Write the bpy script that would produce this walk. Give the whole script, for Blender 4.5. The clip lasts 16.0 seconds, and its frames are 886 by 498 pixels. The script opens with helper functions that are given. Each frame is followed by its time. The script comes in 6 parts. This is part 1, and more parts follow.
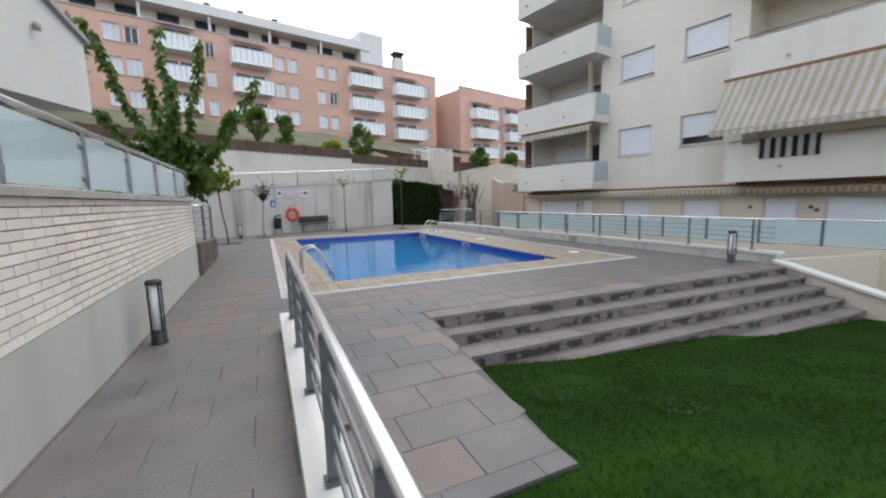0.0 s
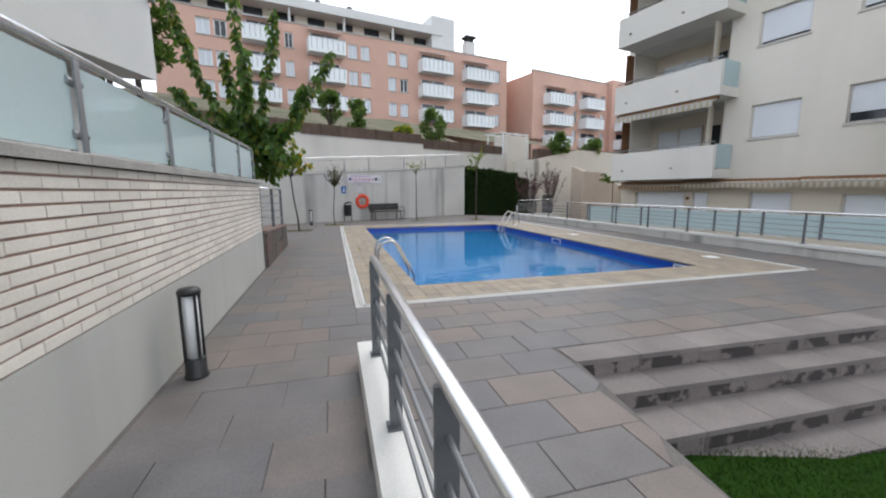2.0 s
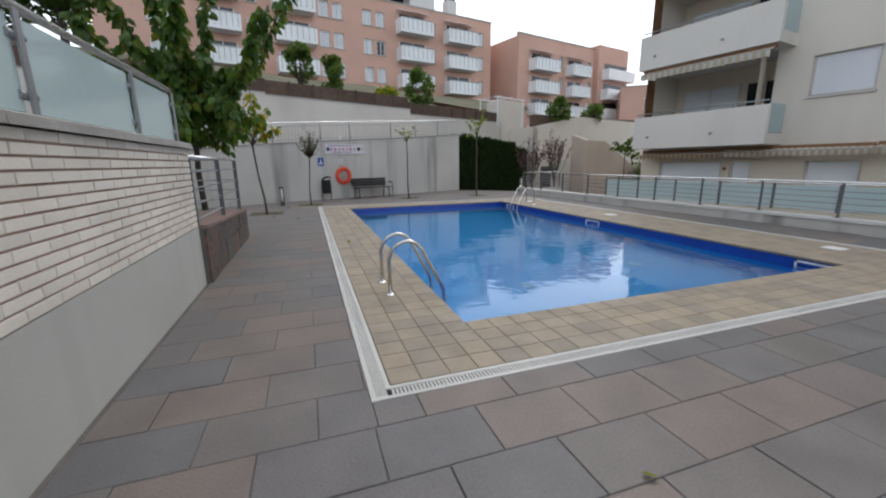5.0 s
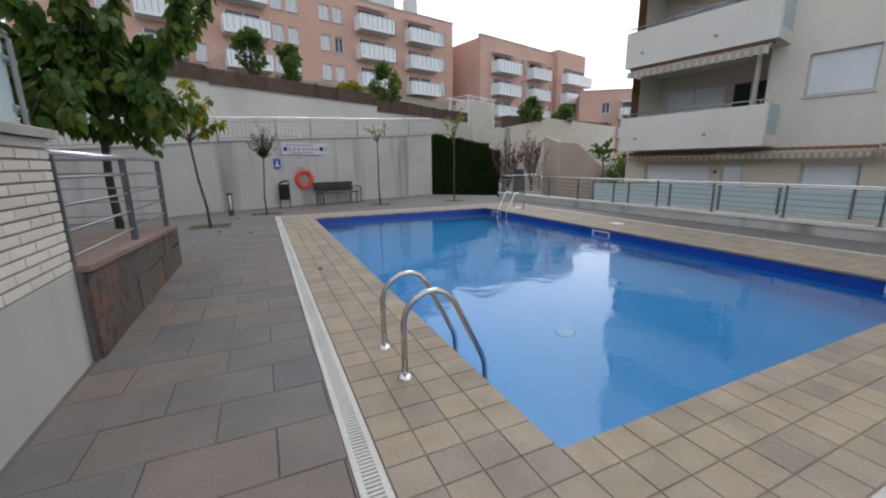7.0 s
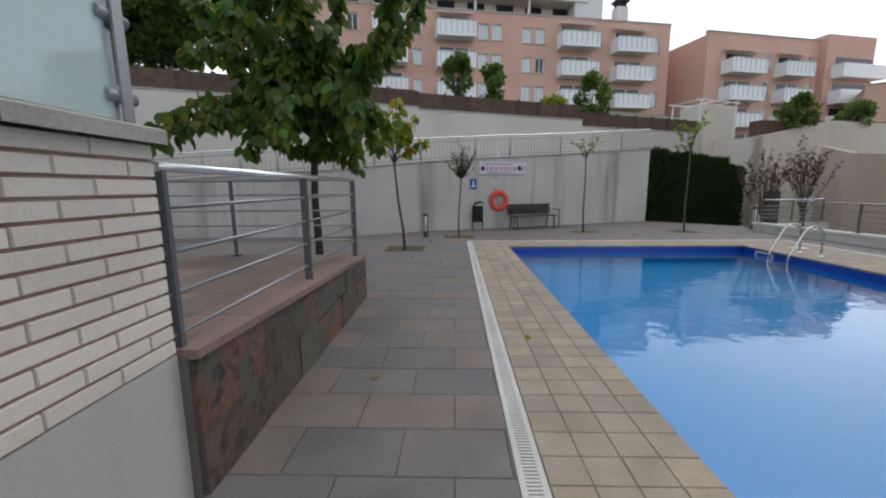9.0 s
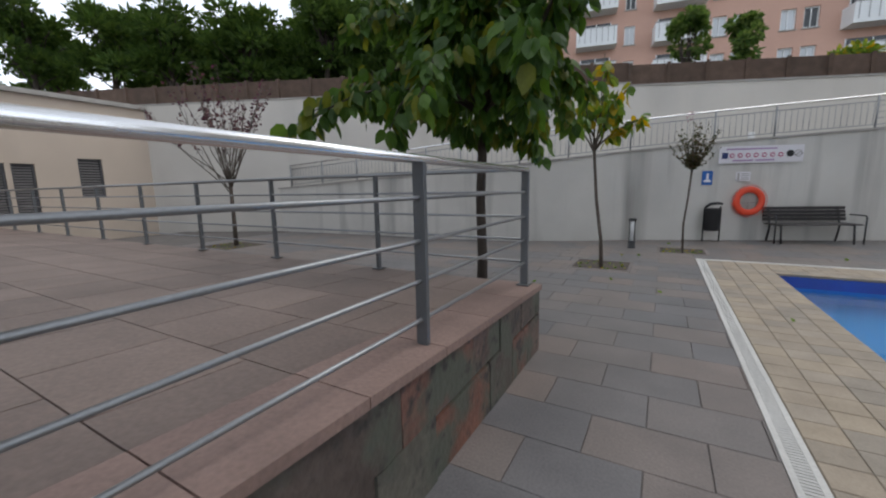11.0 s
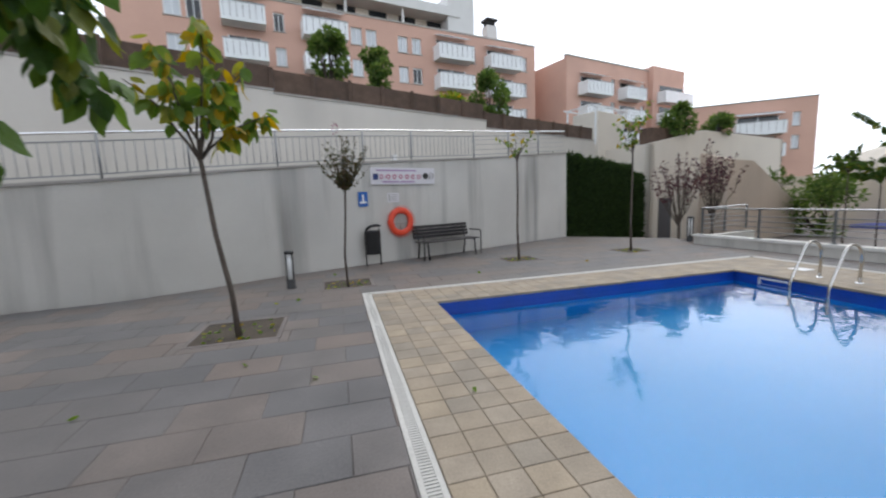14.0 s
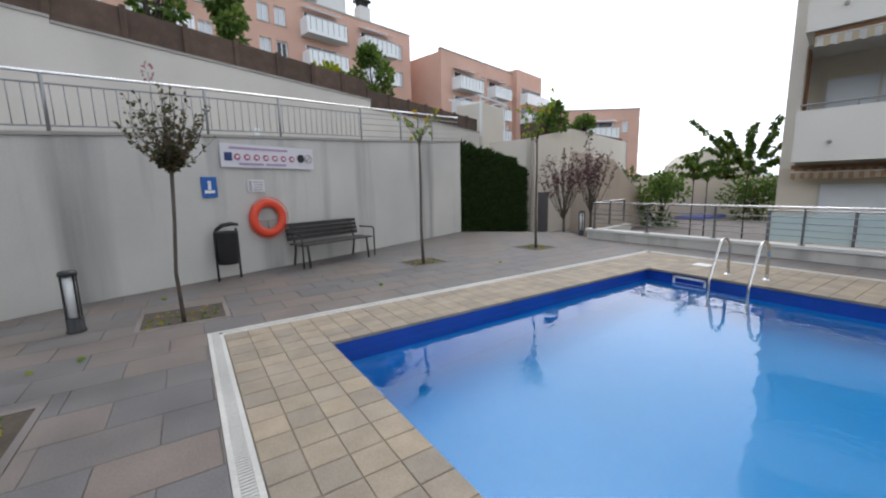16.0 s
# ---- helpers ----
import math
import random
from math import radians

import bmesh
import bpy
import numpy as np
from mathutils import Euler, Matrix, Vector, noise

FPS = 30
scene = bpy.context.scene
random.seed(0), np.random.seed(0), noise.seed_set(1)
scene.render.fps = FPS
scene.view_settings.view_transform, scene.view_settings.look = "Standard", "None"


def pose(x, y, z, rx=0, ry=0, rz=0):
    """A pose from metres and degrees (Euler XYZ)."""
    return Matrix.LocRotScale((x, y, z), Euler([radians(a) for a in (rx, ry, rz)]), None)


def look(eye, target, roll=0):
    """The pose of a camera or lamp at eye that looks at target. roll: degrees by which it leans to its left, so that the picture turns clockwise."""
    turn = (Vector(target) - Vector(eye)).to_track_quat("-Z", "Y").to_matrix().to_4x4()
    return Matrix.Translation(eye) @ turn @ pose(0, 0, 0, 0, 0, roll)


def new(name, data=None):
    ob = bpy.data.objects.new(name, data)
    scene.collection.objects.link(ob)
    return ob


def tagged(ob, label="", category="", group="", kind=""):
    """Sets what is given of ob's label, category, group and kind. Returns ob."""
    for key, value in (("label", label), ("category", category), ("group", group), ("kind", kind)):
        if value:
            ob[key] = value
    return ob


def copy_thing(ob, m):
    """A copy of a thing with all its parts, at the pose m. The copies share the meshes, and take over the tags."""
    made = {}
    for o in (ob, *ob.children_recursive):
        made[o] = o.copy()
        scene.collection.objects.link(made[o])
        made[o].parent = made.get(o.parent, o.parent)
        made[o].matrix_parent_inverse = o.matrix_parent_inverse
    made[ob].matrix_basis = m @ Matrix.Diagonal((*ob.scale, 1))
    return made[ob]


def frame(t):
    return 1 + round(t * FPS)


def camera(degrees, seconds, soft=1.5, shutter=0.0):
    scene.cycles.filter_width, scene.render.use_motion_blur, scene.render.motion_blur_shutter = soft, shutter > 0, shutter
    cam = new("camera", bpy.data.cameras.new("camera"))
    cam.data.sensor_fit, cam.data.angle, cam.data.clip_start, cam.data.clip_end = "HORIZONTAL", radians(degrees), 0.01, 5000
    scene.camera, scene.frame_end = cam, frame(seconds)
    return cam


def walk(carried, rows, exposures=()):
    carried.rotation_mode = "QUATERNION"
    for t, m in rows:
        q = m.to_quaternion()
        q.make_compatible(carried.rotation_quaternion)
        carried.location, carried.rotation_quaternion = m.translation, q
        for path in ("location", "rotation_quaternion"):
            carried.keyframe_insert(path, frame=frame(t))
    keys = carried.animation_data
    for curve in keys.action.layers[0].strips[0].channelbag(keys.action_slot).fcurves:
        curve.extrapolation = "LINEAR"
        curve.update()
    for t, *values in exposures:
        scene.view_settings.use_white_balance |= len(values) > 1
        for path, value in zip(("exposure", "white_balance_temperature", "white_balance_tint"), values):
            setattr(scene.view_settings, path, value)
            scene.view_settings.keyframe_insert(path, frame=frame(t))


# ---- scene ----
cam = camera(97.4, 16.0, soft=2.1, shutter=0.25)
PATH = [
    (0, (-0.163, -6.789, 1.547), (0.661, -4.984, 1.297), -1.3),
    (0.5, (-0.157, -6.285, 1.509), (0.479, -4.402, 1.281), -1.0),
    (1, (-0.172, -5.876, 1.487), (0.418, -3.986, 1.199), 0.3),
    (1.5, (-0.208, -5.427, 1.488), (0.374, -3.54, 1.172), -1.2),
    (2, (-0.218, -4.937, 1.478), (0.314, -3.033, 1.182), -0.3),
    (2.5, (-0.249, -4.482, 1.48), (0.315, -2.583, 1.204), -0.0),
    (3, (-0.271, -4.066, 1.489), (0.264, -2.164, 1.18), -1.1),
    (3.5, (-0.273, -3.563, 1.471), (0.207, -1.651, 1.133), 0.5),
    (4, (-0.278, -3.107, 1.455), (0.257, -1.21, 1.114), -0.9),
    (4.5, (-0.263, -2.628, 1.433), (0.314, -0.761, 1.011), -0.9),
    (7, (-0.262, -0.385, 1.43), (0.552, 1.393, 1.01), -0.6),
    (7.5, (-0.262, 0.133, 1.448), (0.189, 2.047, 1.08), -0.7),
    (8, (-0.301, 0.66, 1.449), (0.01, 2.613, 1.148), -1.5),
    (8.5, (-0.277, 1.172, 1.439), (-0.214, 3.151, 1.154), -2.0),
    (9, (-0.312, 1.6, 1.447), (-0.375, 3.574, 1.134), -0.5),
    (9.5, (-0.337, 2.041, 1.441), (-0.592, 3.99, 1.069), -2.9),
    (10, (-0.338, 2.503, 1.441), (-0.972, 4.374, 1.129), -1.8),
    (10.2, (-0.43, 2.71, 1.41), (-1.15, 4.548, 1.093), -1.2),
    (12.3, (-0.699, 4.386, 1.41), (-1.852, 6.002, 1.164), -2.7),
    (12.5, (-0.717, 4.591, 1.383), (-1.625, 6.361, 1.172), -2.7),
    (12.7, (-0.68, 4.751, 1.435), (-1.277, 6.641, 1.162), -1.9),
    (13, (-0.665, 5.06, 1.41), (-0.884, 7.034, 1.178), -0.7),
    (13.5, (-0.431, 5.264, 1.499), (-0.225, 7.239, 1.264), -3.3),
    (14, (-0.309, 5.751, 1.468), (0.205, 7.667, 1.217), -2.2),
    (14.5, (-0.264, 6.185, 1.441), (0.606, 7.962, 1.148), -3.0),
    (15, (-0.203, 6.625, 1.396), (0.732, 8.366, 1.089), -1.4),
    (15.5, (-0.096, 7.032, 1.449), (0.937, 8.708, 1.101), 1.1),
    (16, (-0.047, 7.488, 1.467), (1.033, 9.142, 1.155), -1.2),
]
EXPOSURES = [(0, 0.4), (1.5, 0.4), (3.5, 0.17), (4.5, 0.0), (7, -0.06), (8, -0.06), (9, -0.18), (10, -0.34), (12.5, 0.3), (13.5, 0.22), (15, 0.18), (16, 0.18)]
walk(cam, [(t, look(eye, target, roll)) for t, eye, target, roll in PATH], EXPOSURES)

# The pool deck is the plane z = 0; y runs along the drain beside the pool, x across the pool.

# ---- world, sun, exposure ----
world = bpy.data.worlds.new("sky")
scene.world = world
world.use_nodes = True
wn = world.node_tree.nodes
wl = world.node_tree.links
sky = wn.new("ShaderNodeTexSky")
sky.sky_type = "NISHITA"
sky.sun_disc = False
sky.sun_elevation, sky.sun_rotation = radians(60), radians(50)
sky.air_density, sky.dust_density, sky.ozone_density = 1.0, 5.0, 1.0
soft_sky = wn.new("ShaderNodeHueSaturation")
soft_sky.inputs["Saturation"].default_value = 0.25
cloud = wn.new("ShaderNodeMix")
cloud.data_type = "RGBA"
cloud.inputs[0].default_value = 0.6
cloud.inputs[7].default_value = (8.3, 9.0, 10.2, 1)
wl.new(sky.outputs[0], soft_sky.inputs["Color"])
wl.new(soft_sky.outputs[0], cloud.inputs[6])
# a thin overcast: the haze low in the sky is brighter than the zenith
way, height, haze, veil = wn.new("ShaderNodeTexCoord"), wn.new("ShaderNodeSeparateXYZ"), wn.new("ShaderNodeMapRange"), wn.new("ShaderNodeVectorMath")
haze.interpolation_type = "SMOOTHSTEP"
haze.inputs["From Min"].default_value, haze.inputs["From Max"].default_value = 0.0, 0.8
haze.inputs["To Min"].default_value, haze.inputs["To Max"].default_value = 1.65, 0.78
veil.operation = "SCALE"
wl.new(way.outputs["Generated"], height.inputs[0])
wl.new(height.outputs["Z"], haze.inputs["Value"])
wl.new(cloud.outputs[2], veil.inputs[0])
wl.new(haze.outputs[0], veil.inputs["Scale"])
wl.new(veil.outputs[0], wn["Background"].inputs["Color"])
wn["Background"].inputs["Strength"].default_value = 0.15
sun = new("sun", bpy.data.lights.new("sun", "SUN"))
sun.data.energy, sun.data.angle, sun.data.color = 0.6, radians(30), (1.0, 0.96, 0.9)
sun.matrix_world = look((60 * math.sin(radians(50)), 60 * math.cos(radians(50)), 104), (0, 0, 0))


# ---- materials ----
def material(name, rgb, rough=0.7, vary=0.25, grain=8.0, bump=0.15, fine=60.0, metal=0.0, each=0.0, second=None, spec=0.5, wear=0.0, coord="Object"):
    """A surface with colour varied at two scales, fine relief, optional differences from piece to piece."""
    m = bpy.data.materials.new(name)
    m.use_nodes = True
    n, l = m.node_tree.nodes, m.node_tree.links
    p = n["Principled BSDF"]
    p.inputs["Roughness"].default_value, p.inputs["Metallic"].default_value = rough, metal
    p.inputs["Specular IOR Level"].default_value = spec
    geo = n.new("ShaderNodeNewGeometry")
    big, small = n.new("ShaderNodeTexNoise"), n.new("ShaderNodeTexNoise")
    big.inputs["Scale"].default_value, small.inputs["Scale"].default_value = grain / 8, fine
    big.inputs["Detail"].default_value, small.inputs["Detail"].default_value = 5, 3
    for t in (big, small):
        l.new(geo.outputs["Position"], t.inputs["Vector"])
    ramp = n.new("ShaderNodeValToRGB")
    dark = tuple(c * (1 - vary) for c in (second or rgb))
    ramp.color_ramp.elements[0].position, ramp.color_ramp.elements[1].position = 0.3, 0.7
    ramp.color_ramp.elements[0].color, ramp.color_ramp.elements[1].color = (*dark, 1), (*rgb, 1)
    l.new(big.outputs["Fac"], ramp.inputs["Fac"])
    mixed = n.new("ShaderNodeMix")
    mixed.data_type, mixed.blend_type = "RGBA", "MULTIPLY"
    mixed.inputs["Factor"].default_value = min(1.0, vary * 1.6)
    l.new(ramp.outputs["Color"], mixed.inputs[6])
    l.new(small.outputs["Fac"], mixed.inputs[7])
    out = mixed.outputs[2]
    gain = n.new("ShaderNodeHueSaturation")
    gain.inputs["Value"].default_value = 1 + min(1.0, vary * 1.6) * 0.45
    l.new(out, gain.inputs["Color"])
    out = gain.outputs["Color"]
    if each:
        info = n.new("ShaderNodeObjectInfo")
        add = n.new("ShaderNodeMath")
        add.operation = "ADD"
        l.new(info.outputs["Random"], add.inputs[0])
        l.new(geo.outputs["Random Per Island"], add.inputs[1])
        wrap = n.new("ShaderNodeMath")
        wrap.operation = "FRACT"
        l.new(add.outputs[0], wrap.inputs[0])
        tone = n.new("ShaderNodeMapRange")
        tone.inputs["To Min"].default_value, tone.inputs["To Max"].default_value = 1 - each, 1 + each
        l.new(wrap.outputs[0], tone.inputs["Value"])
        shift = n.new("ShaderNodeHueSaturation")
        l.new(tone.outputs[0], shift.inputs["Value"])
        l.new(out, shift.inputs["Color"])
        out = shift.outputs["Color"]
    l.new(out, p.inputs["Base Color"])
    if wear:
        r = n.new("ShaderNodeMapRange")
        r.inputs["To Min"].default_value, r.inputs["To Max"].default_value = max(0, rough - wear), min(1, rough + wear)
        l.new(big.outputs["Fac"], r.inputs["Value"])
        l.new(r.outputs[0], p.inputs["Roughness"])
    if bump:
        b = n.new("ShaderNodeBump")
        b.inputs["Strength"].default_value, b.inputs["Distance"].default_value = bump, 0.01
        l.new(small.outputs["Fac"], b.inputs["Height"])
        l.new(b.outputs["Normal"], p.inputs["Normal"])
    return m


def piece_palette(m, colours):
    """Gives a material one of several colours for each piece."""
    n, l = m.node_tree.nodes, m.node_tree.links
    base = n["Principled BSDF"].inputs["Base Color"]
    old = base.links[0].from_socket
    info, geo = n.new("ShaderNodeObjectInfo"), n.new("ShaderNodeNewGeometry")
    add, wrap = n.new("ShaderNodeMath"), n.new("ShaderNodeMath")
    add.operation, wrap.operation = "ADD", "FRACT"
    l.new(info.outputs["Random"], add.inputs[0])
    l.new(geo.outputs["Random Per Island"], add.inputs[1])
    l.new(add.outputs[0], wrap.inputs[0])
    ramp = n.new("ShaderNodeValToRGB")
    ramp.color_ramp.interpolation = "CONSTANT"
    while len(ramp.color_ramp.elements) < len(colours):
        ramp.color_ramp.elements.new(0.5)
    for k, c in enumerate(colours):
        ramp.color_ramp.elements[k].position = k / len(colours)
        ramp.color_ramp.elements[k].color = (*c, 1)
    l.new(wrap.outputs[0], ramp.inputs["Fac"])
    mix = n.new("ShaderNodeMix")
    mix.data_type, mix.blend_type = "RGBA", "MULTIPLY"
    mix.inputs["Factor"].default_value = 1.0
    l.new(ramp.outputs["Color"], mix.inputs[6])
    l.new(old, mix.inputs[7])
    l.new(mix.outputs[2], base)
    return m


def glass(name, rgb, rough=0.0, alpha_like=1.0, ior=1.45):
    m = bpy.data.materials.new(name)
    m.use_nodes = True
    p = m.node_tree.nodes["Principled BSDF"]
    p.inputs["Base Color"].default_value = (*rgb, 1)
    p.inputs["Roughness"].default_value = rough
    p.inputs["Transmission Weight"].default_value = alpha_like
    p.inputs["IOR"].default_value = ior
    return m


def leaf_material(name, colours, rough=0.5, through_light=0.4):
    m = material(name, (1, 1, 1), rough, 0.25, 20, 0.0, 90, spec=0.35)
    piece_palette(m, colours)
    p = m.node_tree.nodes["Principled BSDF"]
    n, l = m.node_tree.nodes, m.node_tree.links
    thin, both = n.new("ShaderNodeBsdfTranslucent"), n.new("ShaderNodeMixShader")
    glow = n.new("ShaderNodeHueSaturation")
    glow.inputs["Hue"].default_value, glow.inputs["Saturation"].default_value, glow.inputs["Value"].default_value = 0.48, 1.1, 1.6
    l.new(p.inputs["Base Color"].links[0].from_socket, glow.inputs["Color"])
    l.new(glow.outputs[0], thin.inputs["Color"])
    both.inputs[0].default_value = through_light
    l.new(p.outputs[0], both.inputs[1])
    l.new(thin.outputs[0], both.inputs[2])
    l.new(both.outputs[0], n["Material Output"].inputs["Surface"])
    return m


def streaked(m, strength=0.35, scale=2.2):
    """Weather streaks that run down a rendered wall."""
    n, l = m.node_tree.nodes, m.node_tree.links
    base = n["Principled BSDF"].inputs["Base Color"]
    old = base.links[0].from_socket
    geo, mp, tex, ramp, mix = (n.new("ShaderNode" + k) for k in ("NewGeometry", "Mapping", "TexNoise", "ValToRGB", "Mix"))
    mp.inputs["Scale"].default_value = (scale, scale, 0.12)
    tex.inputs["Scale"].default_value, tex.inputs["Detail"].default_value = 1.0, 4
    ramp.color_ramp.elements[0].position, ramp.color_ramp.elements[1].position = 0.52, 0.75
    ramp.color_ramp.elements[0].color = (1, 1, 1, 1)
    ramp.color_ramp.elements[1].color = (1 - strength, 1 - strength, 1 - strength, 1)
    l.new(geo.outputs["Position"], mp.inputs["Vector"])
    l.new(mp.outputs["Vector"], tex.inputs["Vector"])
    l.new(tex.outputs["Fac"], ramp.inputs["Fac"])
    mix.data_type, mix.blend_type = "RGBA", "MULTIPLY"
    mix.inputs["Factor"].default_value = 1.0
    l.new(old, mix.inputs[6])
    l.new(ramp.outputs["Color"], mix.inputs[7])
    l.new(mix.outputs[2], base)
    return m


def striped(name, a, b, axis, width, rough=0.8):
    """Awning cloth in two colours, the stripes side by side along an axis."""
    m = material(name, (1, 1, 1), rough, 0.12, 10, 0.1, 200)
    n, l = m.node_tree.nodes, m.node_tree.links
    base = n["Principled BSDF"].inputs["Base Color"]
    old = base.links[0].from_socket
    geo, sep, mod, gt, mixc, mul = (n.new("ShaderNode" + k) for k in ("NewGeometry", "SeparateXYZ", "Math", "Math", "Mix", "Mix"))
    l.new(geo.outputs["Position"], sep.inputs[0])
    mod.operation, gt.operation = "PINGPONG", "GREATER_THAN"
    mod.inputs[1].default_value, gt.inputs[1].default_value = width, width / 2
    l.new(sep.outputs[axis], mod.inputs[0])
    l.new(mod.outputs[0], gt.inputs[0])
    mixc.data_type = mul.data_type = "RGBA"
    l.new(gt.outputs[0], mixc.inputs["Factor"])
    mixc.inputs[6].default_value, mixc.inputs[7].default_value = (*a, 1), (*b, 1)
    mul.blend_type = "MULTIPLY"
    mul.inputs["Factor"].default_value = 1
    l.new(mixc.outputs[2], mul.inputs[6])
    l.new(old, mul.inputs[7])
    l.new(mul.outputs[2], base)
    return m


def blotched(m, rgb, scale, lo, hi):
    """Dark mineral patches with a shape of their own."""
    n, l = m.node_tree.nodes, m.node_tree.links
    base = n["Principled BSDF"].inputs["Base Color"]
    old = base.links[0].from_socket
    geo, tex, ramp, mix = (n.new("ShaderNode" + k) for k in ("NewGeometry", "TexNoise", "MapRange", "Mix"))
    tex.inputs["Scale"].default_value, tex.inputs["Detail"].default_value = scale, 4
    ramp.inputs["From Min"].default_value, ramp.inputs["From Max"].default_value = lo, hi
    mix.data_type = "RGBA"
    l.new(geo.outputs["Position"], tex.inputs["Vector"])
    l.new(tex.outputs["Fac"], ramp.inputs["Value"])
    l.new(ramp.outputs[0], mix.inputs[0])
    l.new(old, mix.inputs[6])
    mix.inputs[7].default_value = (*rgb, 1)
    l.new(mix.outputs[2], base)
    return m


M_SLAB = piece_palette(material("paving_slab", (1.0, 0.975, 0.95), 0.5, 0.32, 18, 0.22, 70, wear=0.14),
    [(0.208, 0.182, 0.171), (0.188, 0.176, 0.174), (0.170, 0.166, 0.172), (0.222, 0.186, 0.170), (0.196, 0.178, 0.172), (0.180, 0.171, 0.172), (0.212, 0.183, 0.170), (0.164, 0.162, 0.169)])
M_JOINT = material("joint_mortar", (0.17, 0.155, 0.145), 0.9, 0.3, 20, 0.3)
M_STEP = material("step_stone", (0.235, 0.205, 0.195), 0.7, 0.3, 14, 0.3, 60, each=0.12)
M_RISER = blotched(material("riser_stone", (0.22, 0.185, 0.17), 0.75, 0.2, 34, 0.3, 40, each=0.1), (0.045, 0.038, 0.035), 5.0, 0.47, 0.53)
M_COPING = piece_palette(material("coping_tile", (1, 1, 1), 0.6, 0.25, 30, 0.25, 80),
    [(0.38, 0.31, 0.23), (0.33, 0.275, 0.21), (0.36, 0.295, 0.22), (0.40, 0.325, 0.235), (0.31, 0.265, 0.21), (0.37, 0.31, 0.24)])
M_CJOINT = material("coping_joint", (0.32, 0.265, 0.205), 0.9, 0.3, 20, 0.2)
M_DRAIN = material("drain_plastic", (0.62, 0.61, 0.58), 0.5, 0.2, 12, 0.05, 40)
# near black: shade put into the drain slots, plain dark elsewhere
M_DARK = material("slot_shade_and_dark_parts", (0.03, 0.03, 0.03), 0.9, 0.2, 10, 0.0)
M_BRICK = material("cream_brick", (0.77, 0.715, 0.635), 0.7, 0.16, 10, 0.3, 90, each=0.07)
M_MORTAR = material("red_mortar", (0.40, 0.27, 0.225), 0.9, 0.3, 20, 0.35)
M_PLASTER = streaked(material("grey_plaster", (0.475, 0.472, 0.435), 0.85, 0.12, 6, 0.25, 120), 0.12)
M_RENDER = streaked(material("retaining_render", (0.625, 0.605, 0.562), 0.88, 0.16, 5, 0.3, 90), 0.5, 1.7)
M_UPPER = streaked(material("upper_render", (0.62, 0.59, 0.54), 0.88, 0.10, 4, 0.2, 60), 0.12, 0.7)
M_CONCRETE = material("concrete_cap", (0.42, 0.40, 0.37), 0.85, 0.25, 20, 0.3, 60)
M_KERB = material("white_kerb", (0.72, 0.71, 0.68), 0.7, 0.12, 8, 0.2, 60)
M_STEEL = material("brushed_steel", (0.9, 0.9, 0.9), 0.27, 0.05, 10, 0.02, 120, metal=1.0)
M_LADDER = material("polished_steel", (0.62, 0.60, 0.57), 0.2, 0.08, 10, 0.01, 120, metal=1.0)
M_GREYMETAL = material("grey_painted_metal", (0.14, 0.15, 0.16), 0.42, 0.12, 10, 0.03, 90, metal=0.3)
M_RAILGREY = material("galvanised_rail", (0.33, 0.34, 0.35), 0.4, 0.15, 10, 0.05, 90, metal=0.7)
M_BLACK = material("black_metal", (0.022, 0.023, 0.025), 0.4, 0.2, 12, 0.05, 90)
M_DIFFUSER = material("lamp_diffuser", (0.75, 0.76, 0.76), 0.35, 0.06, 10, 0.0)
M_FROST = material("frosted_glass", (0.47, 0.58, 0.585), 0.05, 0.05, 4, 0.0, 30)
M_SLATE = blotched(blotched(piece_palette(material("slate_cladding", (1, 1, 1), 0.6, 0.4, 40, 0.7, 24),
    [(0.17, 0.115, 0.095), (0.23, 0.105, 0.075), (0.15, 0.14, 0.115), (0.12, 0.092, 0.08), (0.21, 0.105, 0.08), (0.15, 0.10, 0.085)]), (0.08, 0.086, 0.068), 3.2, 0.48, 0.6), (0.035, 0.032, 0.03), 9.0, 0.54, 0.66)
M_REDCAP = material("red_stone_cap", (0.27, 0.182, 0.155), 0.6, 0.3, 18, 0.25, 50, each=0.12)
M_TERRACE = material("terrace_stone", (0.245, 0.183, 0.156), 0.6, 0.3, 12, 0.2, 40, each=0.15)
M_POOL = material("pool_tile", (0.001, 0.31, 0.71), 0.35, 0.08, 6, 0.02, 30)
M_POOLRIM = material("pool_rim_tile", (0.012, 0.07, 0.42), 0.3, 0.2, 20, 0.05, 30)
M_INLET = material("pale_blue_inlet", (0.12, 0.42, 0.70), 0.4, 0.06, 10, 0.02)
M_WHITE = material("white_plastic", (0.8, 0.8, 0.8), 0.4, 0.06, 10, 0.02)
M_SOIL = material("tree_pit_soil", (0.10, 0.08, 0.06), 0.95, 0.4, 30, 0.8, 40)
M_BARK = material("grey_bark", (0.13, 0.105, 0.085), 0.9, 0.35, 40, 0.7, 60)
M_BARK_D = material("dark_bark", (0.07, 0.055, 0.045), 0.9, 0.35, 40, 0.7, 60)
M_LEAF = leaf_material("broad_leaf", [(0.05, 0.115, 0.02), (0.075, 0.16, 0.027), (0.04, 0.09, 0.018), (0.10, 0.19, 0.034), (0.06, 0.13, 0.025), (0.15, 0.18, 0.028)])
M_LEAF_Y = leaf_material("turning_leaf", [(0.13, 0.23, 0.04), (0.19, 0.28, 0.05), (0.42, 0.32, 0.03), (0.09, 0.18, 0.03), (0.28, 0.30, 0.045), (0.15, 0.25, 0.045)], 0.5, 0.5)
